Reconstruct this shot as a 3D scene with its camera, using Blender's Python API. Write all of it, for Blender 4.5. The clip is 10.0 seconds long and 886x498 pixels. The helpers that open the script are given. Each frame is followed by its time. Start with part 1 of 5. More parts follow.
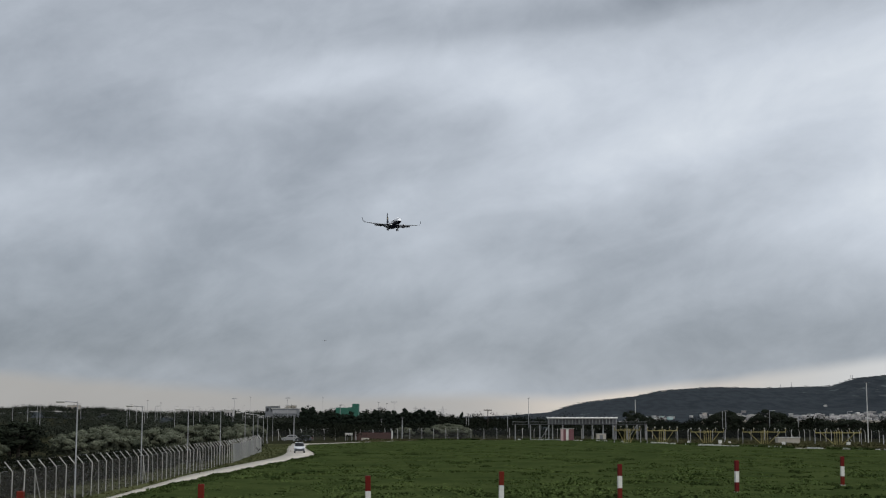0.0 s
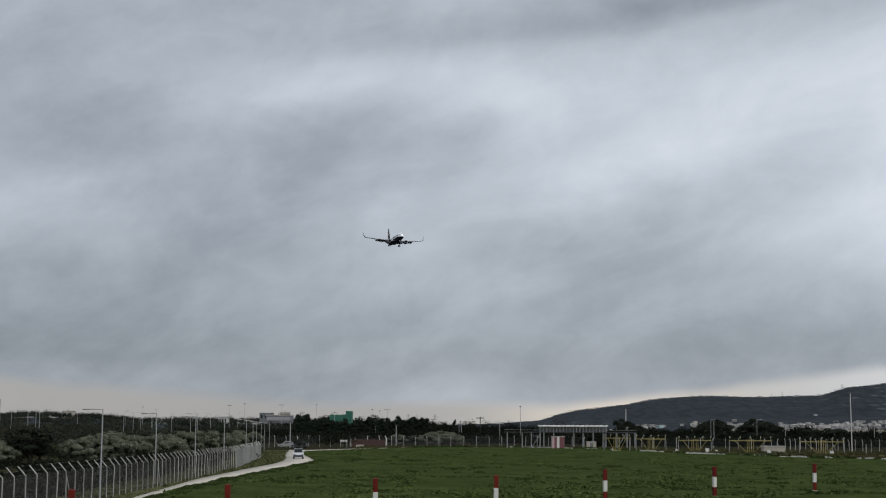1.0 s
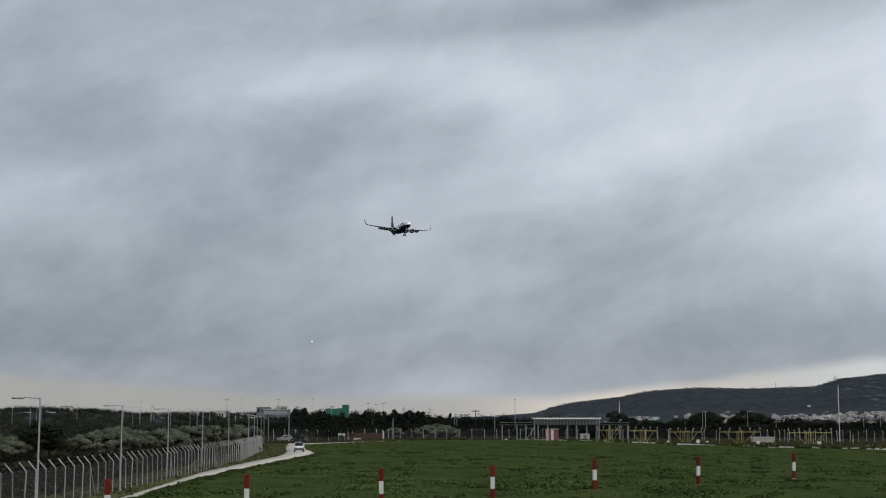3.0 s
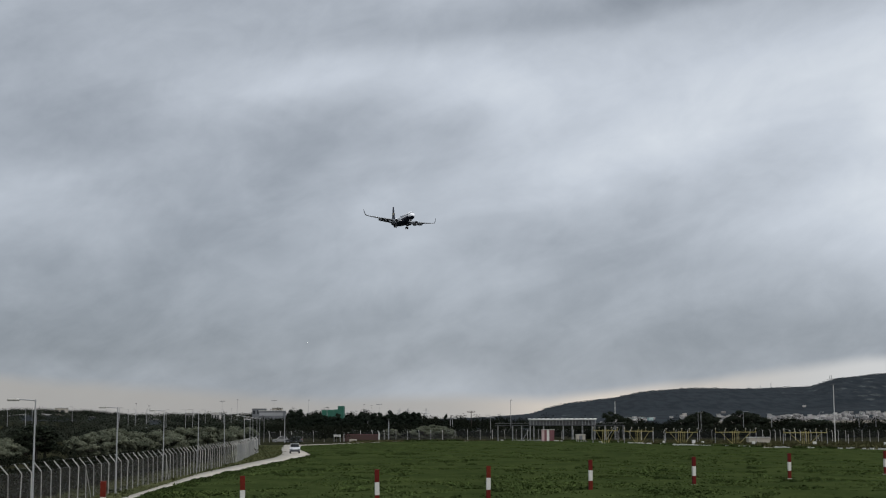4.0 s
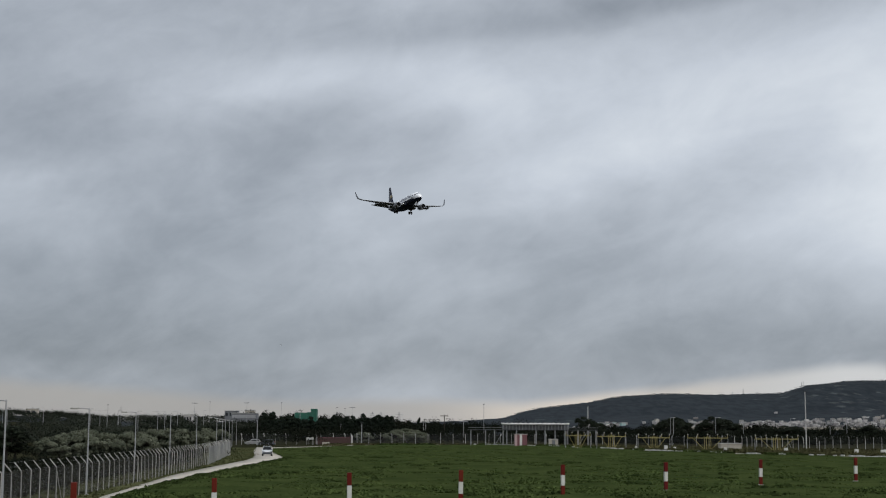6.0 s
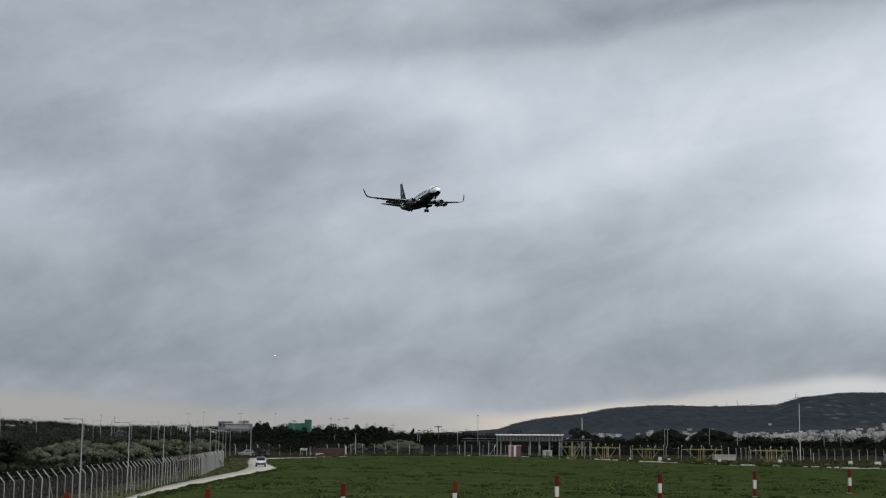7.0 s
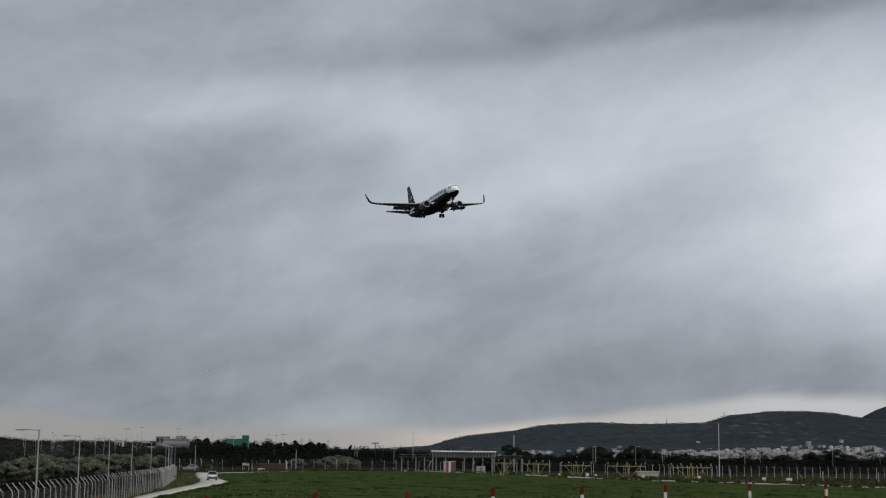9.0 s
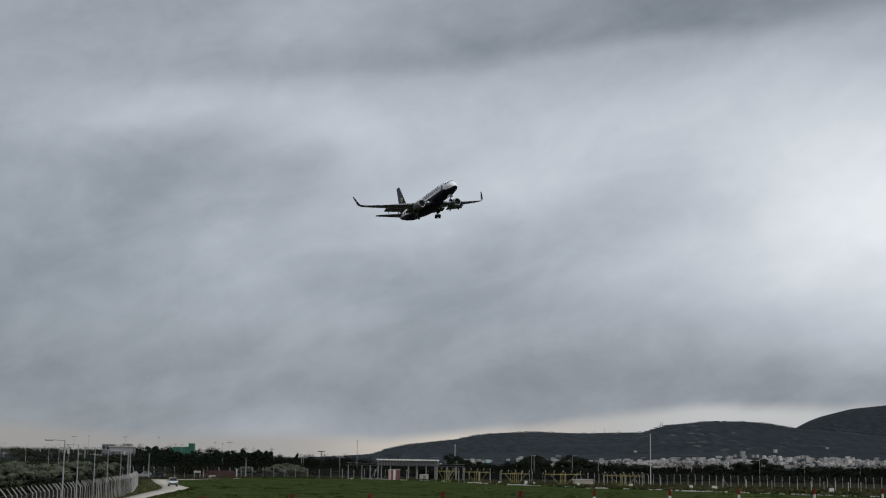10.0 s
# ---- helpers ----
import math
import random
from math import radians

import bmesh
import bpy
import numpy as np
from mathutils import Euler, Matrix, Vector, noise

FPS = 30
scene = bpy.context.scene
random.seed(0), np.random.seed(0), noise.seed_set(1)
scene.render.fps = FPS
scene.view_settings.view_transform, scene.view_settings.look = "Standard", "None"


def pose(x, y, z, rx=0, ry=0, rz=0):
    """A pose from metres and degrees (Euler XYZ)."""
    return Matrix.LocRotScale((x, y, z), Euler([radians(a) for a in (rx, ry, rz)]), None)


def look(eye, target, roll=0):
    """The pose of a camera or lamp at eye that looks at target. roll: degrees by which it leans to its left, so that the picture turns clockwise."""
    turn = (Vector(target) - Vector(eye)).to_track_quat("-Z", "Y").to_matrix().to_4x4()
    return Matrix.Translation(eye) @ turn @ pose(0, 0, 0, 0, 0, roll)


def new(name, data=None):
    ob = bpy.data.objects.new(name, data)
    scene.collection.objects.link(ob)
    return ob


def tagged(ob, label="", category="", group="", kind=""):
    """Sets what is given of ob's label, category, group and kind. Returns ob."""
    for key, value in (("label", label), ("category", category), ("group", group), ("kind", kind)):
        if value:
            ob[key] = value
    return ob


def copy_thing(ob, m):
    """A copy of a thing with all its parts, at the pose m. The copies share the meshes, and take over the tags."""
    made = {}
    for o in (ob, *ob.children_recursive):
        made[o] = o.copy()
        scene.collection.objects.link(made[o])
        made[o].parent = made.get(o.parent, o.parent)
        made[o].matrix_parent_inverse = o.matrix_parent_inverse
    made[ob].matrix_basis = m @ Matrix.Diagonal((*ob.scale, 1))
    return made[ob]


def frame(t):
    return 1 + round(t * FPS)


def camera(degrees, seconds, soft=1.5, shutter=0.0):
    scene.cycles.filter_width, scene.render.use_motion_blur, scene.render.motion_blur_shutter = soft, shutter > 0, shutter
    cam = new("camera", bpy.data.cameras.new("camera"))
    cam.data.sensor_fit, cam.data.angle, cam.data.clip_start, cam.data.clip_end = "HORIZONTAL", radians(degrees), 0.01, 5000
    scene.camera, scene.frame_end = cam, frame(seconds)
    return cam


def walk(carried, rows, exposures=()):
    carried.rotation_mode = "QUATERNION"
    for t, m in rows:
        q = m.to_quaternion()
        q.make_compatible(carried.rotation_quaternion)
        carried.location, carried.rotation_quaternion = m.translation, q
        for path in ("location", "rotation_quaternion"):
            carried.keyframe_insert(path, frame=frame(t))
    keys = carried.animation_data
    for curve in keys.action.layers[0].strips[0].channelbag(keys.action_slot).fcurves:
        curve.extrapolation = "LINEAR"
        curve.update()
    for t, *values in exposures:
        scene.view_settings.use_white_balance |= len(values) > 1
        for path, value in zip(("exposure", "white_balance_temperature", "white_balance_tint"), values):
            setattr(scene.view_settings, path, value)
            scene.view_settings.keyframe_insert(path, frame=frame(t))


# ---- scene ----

# Camera: an eye 4.6 m above an airfield's edge, panning after an airliner.
LENS, EYE = 35.4, 4.6
FOCAL = 784 / math.tan(radians(LENS / 2))
TILT_COS = 0.9924      # the lens looks up by 7 degrees
cam = camera(LENS, 10.0, soft=1.15)
# seconds, place, pitch, roll, yaw
ROWS = [
    (0.0, 0.68, 12.16, 4.56, 7.072, -0.006, 0.527),
    (0.5, 0.84, 13.61, 4.53, 7.634, -0.113, 0.569),
    (1.0, 0.28, 5.62, 4.58, 7.374, -0.273, 0.179),
    (1.5, 0.03, 0.94, 4.60, 7.203, -0.329, -0.196),
    (2.0, 0.00, 0.00, 4.60, 7.223, -0.096, -0.274),
    (2.5, 0.00, 0.00, 4.60, 7.077, -0.000, 0.000),
    (4.0, 0.00, 0.00, 4.60, 7.131, 0.196, -0.208),
    (4.5, 0.00, 0.00, 4.60, 7.024, 0.165, -0.476),
    (5.0, 0.00, 0.00, 4.60, 6.944, 0.112, -0.901),
    (5.5, 0.00, 0.00, 4.60, 6.904, -0.136, -1.070),
    (6.0, 0.00, 0.00, 4.60, 7.284, -0.250, -1.312),
    (7.5, 0.00, 0.00, 4.60, 7.753, -0.431, -1.793),
    (8.0, -0.48, -5.10, 4.60, 7.644, -0.353, -2.419),
    (8.5, -1.04, -9.88, 4.59, 7.746, -0.472, -3.136),
    (9.0, -1.98, -14.63, 4.60, 8.412, -0.630, -4.349),
    (9.5, -3.64, -23.61, 4.54, 8.822, -0.895, -5.835),
    (10.0, -4.61, -29.81, 4.52, 8.791, -0.806, -6.818),
]
walk(cam, [(t, pose(x, y, z, 90 + pitch, roll, yaw)) for t, x, y, z, pitch, roll, yaw in ROWS],
     exposures=[(0.0, 0.08), (1.0, 0.04), (7.5, 0.03), (8.5, -0.03), (9.0, -0.2), (9.5, -0.23), (10.0, -0.19)])

# The airliner: seconds, place, pitch, bank, heading
FLIGHT = [
    (0.0, -36.3, 826.2, 120.6, -0.21, -1.46, 194.66),
    (0.5, -35.0, 808.9, 119.3, 0.12, -1.59, 195.04),
    (1.0, -30.2, 794.8, 112.0, 0.42, -1.74, 195.07),
    (1.5, -26.3, 779.2, 108.0, 0.34, -1.53, 195.67),
    (2.0, -24.4, 758.2, 106.7, 0.21, -1.98, 195.92),
    (2.5, -23.2, 734.9, 105.3, 0.12, -2.43, 196.20),
    (4.0, -16.5, 650.8, 100.0, 0.01, -4.29, 197.41),
    (4.5, -13.2, 619.2, 97.5, -0.09, -5.59, 197.93),
    (5.0, -9.9, 584.1, 94.8, -0.17, -4.67, 198.07),
    (5.5, -6.7, 550.2, 91.6, 0.19, -2.83, 198.42),
    (6.0, -3.0, 518.2, 88.2, 0.51, -1.00, 198.80),
    (7.5, 8.3, 429.7, 80.0, 2.28, 1.51, 199.02),
    (8.0, 13.3, 410.4, 76.7, 2.45, 2.26, 198.18),
    (8.5, 18.7, 391.2, 75.4, 2.62, 3.00, 197.33),
    (9.0, 23.5, 366.7, 74.1, 3.47, 4.31, 196.78),
    (9.5, 28.3, 342.5, 72.3, 4.53, 5.78, 196.21),
    (10.0, 32.1, 317.6, 70.5, 5.57, 7.26, 195.87),
]


# ---- node helpers ----
def node(nt, kind, **values):
    n = nt.nodes.new(kind)
    for key, value in values.items():
        if key in n.inputs:
            n.inputs[key].default_value = value
    return n


def calc(nt, op, a, b=0.0, c=0.0):
    n = nt.nodes.new("ShaderNodeMath")
    n.operation = op
    for i, v in enumerate((a, b, c)):
        if isinstance(v, (int, float)):
            n.inputs[i].default_value = v
        else:
            nt.links.new(v, n.inputs[i])
    return n.outputs[0]


def blend(nt, fac, a, b, mode="MIX"):
    n = nt.nodes.new("ShaderNodeMix")
    n.data_type, n.blend_type = "RGBA", mode
    for socket, v in ((n.inputs[0], fac), (n.inputs[6], a), (n.inputs[7], b)):
        if isinstance(v, (int, float)):
            socket.default_value = v
        elif isinstance(v, tuple):
            socket.default_value = (*v[:3], 1)
        else:
            nt.links.new(v, socket)
    return n.outputs[2]


# ---- sky, sun, exposure ----
SUN_UP, SUN_AZ = 46.0, 140.0      # degrees above the horizon, and to the east of straight ahead


def build_world():
    world = bpy.data.worlds.new("overcast_sky")
    scene.world = world
    world.use_nodes = True
    nt = world.node_tree
    nt.nodes.clear()
    out = nt.nodes.new("ShaderNodeOutputWorld")
    back = nt.nodes.new("ShaderNodeBackground")
    nt.links.new(back.outputs[0], out.inputs[0])
    sky = nt.nodes.new("ShaderNodeTexSky")
    sky.sky_type, sky.sun_disc = "NISHITA", False
    sky.sun_elevation, sky.sun_rotation = radians(SUN_UP), radians(SUN_AZ)
    coord = nt.nodes.new("ShaderNodeTexCoord")
    split = nt.nodes.new("ShaderNodeSeparateXYZ")
    nt.links.new(coord.outputs["Generated"], split.inputs[0])
    x, y, z = split.outputs
    u = calc(nt, "ARCTAN2", x, y)
    v = z

    # cloud relief, drawn out along streaks that climb to the east
    def cloud(scale, detail, sx, sz, tilt, shift, rough=0.55, warp=0.0):
        m = nt.nodes.new("ShaderNodeMapping")
        m.vector_type = "TEXTURE"
        m.inputs["Rotation"].default_value = (0, radians(-tilt), 0)
        m.inputs["Scale"].default_value = (sx, sx, sz)
        m.inputs["Location"].default_value = (shift, shift * 0.7, 0)
        nt.links.new(coord.outputs["Generated"], m.inputs[0])
        n = node(nt, "ShaderNodeTexNoise", Scale=scale, Detail=detail, Roughness=rough, Distortion=warp)
        nt.links.new(m.outputs[0], n.inputs["Vector"])
        return n.outputs[0]

    big = cloud(3.6, 2.0, 1.5, 0.50, 12, 3.1, warp=0.3)
    mid = cloud(7.5, 4.0, 1.5, 0.55, 14, 7.7, 0.5, 0.6)
    fine = cloud(30.0, 4.0, 1.2, 0.70, 16, 1.3, 0.6, 0.5)
    puff = cloud(13.0, 5.0, 1.2, 0.75, 20, 5.2, 0.6, 0.4)

    def bell(value, middle, width):
        d = calc(nt, "DIVIDE", calc(nt, "SUBTRACT", value, middle), width)
        return calc(nt, "POWER", 2.718, calc(nt, "MULTIPLY", calc(nt, "MULTIPLY", d, d), -1.0))

    def line(height, slope):
        return calc(nt, "SUBTRACT", v, calc(nt, "MULTIPLY_ADD", u, slope, height))

    wob = calc(nt, "MULTIPLY_ADD", calc(nt, "SUBTRACT", mid, 0.5), 0.07, 0.0)
    s1 = calc(nt, "ADD", line(0.150, 0.34), wob)          # the long pale streak

    def patch_of(a, b, strength):
        return calc(nt, "MULTIPLY", a, calc(nt, "MULTIPLY", b, strength))

    def roll(d, reach):
        """The dark underside of a cloud roll: a clear lower edge that fades upwards."""
        lip = nt.nodes.new("ShaderNodeMapRange")
        lip.interpolation_type = "SMOOTHSTEP"
        lip.inputs["From Min"].default_value, lip.inputs["From Max"].default_value = -0.007, 0.010
        nt.links.new(d, lip.inputs[0])
        return calc(nt, "MULTIPLY", lip.outputs[0], bell(d, 0.0, reach))

    edge1 = calc(nt, "ADD", line(0.262, 0.115), calc(nt, "MULTIPLY", wob, 0.55))
    edge2 = calc(nt, "ADD", line(0.352, 0.04), calc(nt, "MULTIPLY", wob, 0.35))
    terms = (
        patch_of(bell(s1, 0.0, 0.030), bell(u, 0.10, 0.17), 0.13),
        patch_of(bell(s1, 0.02, 0.065), bell(u, 0.22, 0.2), 0.08),
        patch_of(roll(edge1, 0.034), bell(u, 0.22, 0.2), -0.13),
        patch_of(roll(edge2, 0.045), bell(u, 0.25, 0.34), -0.12),
        patch_of(bell(v, 0.19, 0.085), bell(u, 0.45, 0.18), 0.52),
        patch_of(bell(v, 0.40, 0.03), bell(u, 0.15, 0.4), 0.10),
        patch_of(bell(calc(nt, "ADD", line(0.238, 0.05), wob), 0.0, 0.026), bell(u, -0.03, 0.2), 0.20),
        patch_of(bell(calc(nt, "ADD", line(0.170, 0.30), wob), 0.0, 0.05), bell(u, -0.17, 0.16), -0.11),
        calc(nt, "MULTIPLY", bell(v, 0.050, 0.036), -0.105),
        patch_of(bell(v, 0.12, 0.05), bell(u, 0.42, 0.14), 0.13),
        patch_of(bell(v, 0.325, 0.042), bell(u, 0.38, 0.18), -0.15),
        patch_of(big, 0.26, 1.0), patch_of(mid, 0.26, 1.0), patch_of(puff, 0.21, 1.0), patch_of(fine, 0.10, 1.0),
    )
    total = 0.415 - 0.41
    for term in terms:
        total = calc(nt, "ADD", total, term)
    total = calc(nt, "MAXIMUM", total, 0.2)
    ramp = nt.nodes.new("ShaderNodeValToRGB")
    ramp.color_ramp.elements[0].position, ramp.color_ramp.elements[0].color = 0.2, (0.188, 0.214, 0.250, 1)
    ramp.color_ramp.elements[1].position, ramp.color_ramp.elements[1].color = 0.98, (0.92, 0.965, 1.0, 1)
    knee = ramp.color_ramp.elements.new(0.60)
    knee.color = (0.562, 0.608, 0.675, 1)
    nt.links.new(total, ramp.inputs[0])

    # the clear strip under the far edge of the cloud deck
    edge = calc(nt, "MULTIPLY_ADD", calc(nt, "MINIMUM", calc(nt, "MAXIMUM", calc(nt, "SUBTRACT", u, 0.08), 0.0), 0.22), 0.115, 0.016)
    edge = calc(nt, "MULTIPLY_ADD", calc(nt, "MAXIMUM", calc(nt, "SUBTRACT", -0.08, u), 0.0), 0.06, edge)
    edge = calc(nt, "MULTIPLY_ADD", calc(nt, "SUBTRACT", mid, 0.5), 0.014, edge)
    clear = nt.nodes.new("ShaderNodeMapRange")
    clear.interpolation_type = "SMOOTHSTEP"
    clear.inputs["From Min"].default_value, clear.inputs["From Max"].default_value = 0.007, -0.005
    nt.links.new(calc(nt, "SUBTRACT", v, edge), clear.inputs[0])
    warm = bell(u, 0.125, 0.075)
    strip = blend(nt, bell(u, 0.34, 0.15), (0.375, 0.362, 0.348), (0.66, 0.665, 0.67))
    strip = blend(nt, warm, strip, (0.80, 0.70, 0.59))
    cloudy = blend(nt, calc(nt, "MULTIPLY", clear.outputs[0], 0.82), ramp.outputs[0], strip)
    # a little of the blue sky behind the deck comes through
    thin = blend(nt, 0.10, (0, 0, 0), sky.outputs[0])
    deck = blend(nt, 0.06, cloudy, thin)
    nt.links.new(deck, back.inputs[0])
    # an overcast sky is brightest overhead
    high = nt.nodes.new("ShaderNodeMapRange")
    high.interpolation_type = "SMOOTHSTEP"
    high.inputs["From Min"].default_value, high.inputs["From Max"].default_value = 0.36, 0.95
    high.inputs["To Min"].default_value, high.inputs["To Max"].default_value = 1.0, 1.6
    nt.links.new(v, high.inputs[0])
    # and brighter round the place where the sun stands behind it
    toward = nt.nodes.new("ShaderNodeVectorMath")
    toward.operation = "DOT_PRODUCT"
    toward.inputs[1].default_value = (math.cos(radians(SUN_UP)) * math.sin(radians(SUN_AZ)), math.cos(radians(SUN_UP)) * math.cos(radians(SUN_AZ)), math.sin(radians(SUN_UP)))
    nt.links.new(coord.outputs["Generated"], toward.inputs[0])
    glow = calc(nt, "POWER", calc(nt, "MAXIMUM", toward.outputs["Value"], 0.0), 2.0)
    nt.links.new(calc(nt, "MULTIPLY", high.outputs[0], calc(nt, "MULTIPLY_ADD", glow, 0.75, 1.0)), back.inputs[1])


build_world()
sun = new("sun", bpy.data.lights.new("sun", "SUN"))
sun.data.energy, sun.data.angle, sun.data.color = 1.2, radians(20), (1.0, 0.96, 0.9)
sun.matrix_world = look((300 * math.sin(radians(SUN_AZ)), 300 * math.cos(radians(SUN_AZ)), 300 * math.tan(radians(SUN_UP))), (0, 0, 0))


# ---- materials ----
def mat(name, colour, rough=0.7, metal=0.0, vary=0.25, size=1.0, bump=0.0, second=None, random_by="", emit=None, coord="Object", spec=0.5, spread=0.9):
    """A surface whose colour wanders at two scales."""
    m = bpy.data.materials.new(name)
    m.use_nodes = True
    nt = m.node_tree
    b = nt.nodes["Principled BSDF"]
    b.inputs["Roughness"].default_value, b.inputs["Metallic"].default_value = rough, metal
    b.inputs["Specular IOR Level"].default_value = spec
    tc = nt.nodes.new("ShaderNodeTexCoord")
    src = tc.outputs["Object"]
    if coord == "World":
        src = nt.nodes.new("ShaderNodeNewGeometry").outputs["Position"]
    n1 = node(nt, "ShaderNodeTexNoise", Scale=0.35 / size, Detail=4.0)
    n2 = node(nt, "ShaderNodeTexNoise", Scale=4.0 / size, Detail=5.0, Roughness=0.65)
    for n in (n1, n2):
        nt.links.new(src, n.inputs["Vector"])
    other = second or tuple(c * (1 - vary) for c in colour)
    mix = calc(nt, "MULTIPLY_ADD", calc(nt, "SUBTRACT", n1.outputs[0], 0.5), 2.2, 0.5)
    mix = calc(nt, "MULTIPLY_ADD", calc(nt, "SUBTRACT", n2.outputs[0], 0.5), 1.6, mix)
    mix = calc(nt, "MINIMUM", calc(nt, "MAXIMUM", mix, 0.0), 1.0)
    col = blend(nt, mix, tuple(colour), tuple(other))
    if random_by:
        if random_by == "island":
            r = nt.nodes.new("ShaderNodeNewGeometry").outputs["Random Per Island"]
        else:
            r = nt.nodes.new("ShaderNodeObjectInfo").outputs["Random"]
        hsv = nt.nodes.new("ShaderNodeHueSaturation")
        nt.links.new(calc(nt, "MULTIPLY_ADD", r, spread, 1 - spread / 2), hsv.inputs["Value"])
        nt.links.new(calc(nt, "MULTIPLY_ADD", r, 0.02, 0.49), hsv.inputs["Hue"])
        nt.links.new(col, hsv.inputs["Color"])
        col = hsv.outputs[0]
    nt.links.new(col, b.inputs["Base Color"])
    if bump:
        bm = node(nt, "ShaderNodeBump", Strength=0.6, Distance=bump)
        nt.links.new(n2.outputs[0], bm.inputs["Height"])
        nt.links.new(bm.outputs[0], b.inputs["Normal"])
    if emit:
        b.inputs["Emission Color"].default_value, b.inputs["Emission Strength"].default_value = (*emit[:3], 1), emit[3]
    return m


def mesh_wire(name, colour, cover):
    """Woven wire, finer than can be told apart: part open, part steel."""
    m = bpy.data.materials.new(name)
    m.use_nodes = True
    nt = m.node_tree
    b = nt.nodes["Principled BSDF"]
    n = node(nt, "ShaderNodeTexNoise", Scale=0.8, Detail=4.0)
    tc = nt.nodes.new("ShaderNodeTexCoord")
    nt.links.new(tc.outputs["Object"], n.inputs["Vector"])
    col = blend(nt, n.outputs[0], tuple(colour), tuple(c * 0.6 for c in colour))
    nt.links.new(col, b.inputs["Base Color"])
    b.inputs["Roughness"].default_value, b.inputs["Metallic"].default_value = 0.55, 0.3
    nt.links.new(calc(nt, "MULTIPLY_ADD", n.outputs[0], 0.15, cover - 0.07), b.inputs["Alpha"])
    return m


def hill_surface():
    """Scrub in several greys and greens, with long pale terraces where the stone is bare."""
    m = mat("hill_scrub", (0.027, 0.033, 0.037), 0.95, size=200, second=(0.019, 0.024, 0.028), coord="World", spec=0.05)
    nt = m.node_tree
    b = nt.nodes["Principled BSDF"]
    base = b.inputs["Base Color"].links[0].from_socket
    pos = nt.nodes.new("ShaderNodeNewGeometry").outputs["Position"]

    def ground_noise(sx, sy, sz, detail, shift):
        mp = nt.nodes.new("ShaderNodeMapping")
        mp.inputs["Scale"].default_value, mp.inputs["Location"].default_value = (sx, sy, sz), (shift, shift, 0)
        mp.inputs["Rotation"].default_value = (0, 0, radians(14))
        nt.links.new(pos, mp.inputs[0])
        n = node(nt, "ShaderNodeTexNoise", Scale=1.0, Detail=detail, Roughness=0.6)
        nt.links.new(mp.outputs[0], n.inputs["Vector"])
        return n.outputs[0]

    bands = ground_noise(0.045, 0.020, 0.0, 6.0, 4.2)
    where = ground_noise(0.0042, 0.0016, 0.0, 2.0, 9.6)
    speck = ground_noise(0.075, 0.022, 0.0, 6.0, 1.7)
    bare = calc(nt, "ADD", calc(nt, "MULTIPLY", calc(nt, "SUBTRACT", bands, 0.62), 7.0), calc(nt, "MULTIPLY", calc(nt, "SUBTRACT", where, 0.56), 5.0))
    bare = calc(nt, "MINIMUM", calc(nt, "MAXIMUM", bare, 0.0), 0.55)
    col = blend(nt, bare, base, (0.110, 0.117, 0.114))
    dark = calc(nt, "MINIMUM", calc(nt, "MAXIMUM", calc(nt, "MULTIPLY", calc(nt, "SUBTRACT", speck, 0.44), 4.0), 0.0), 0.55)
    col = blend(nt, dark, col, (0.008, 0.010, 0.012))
    nt.links.new(col, b.inputs["Base Color"])
    return m


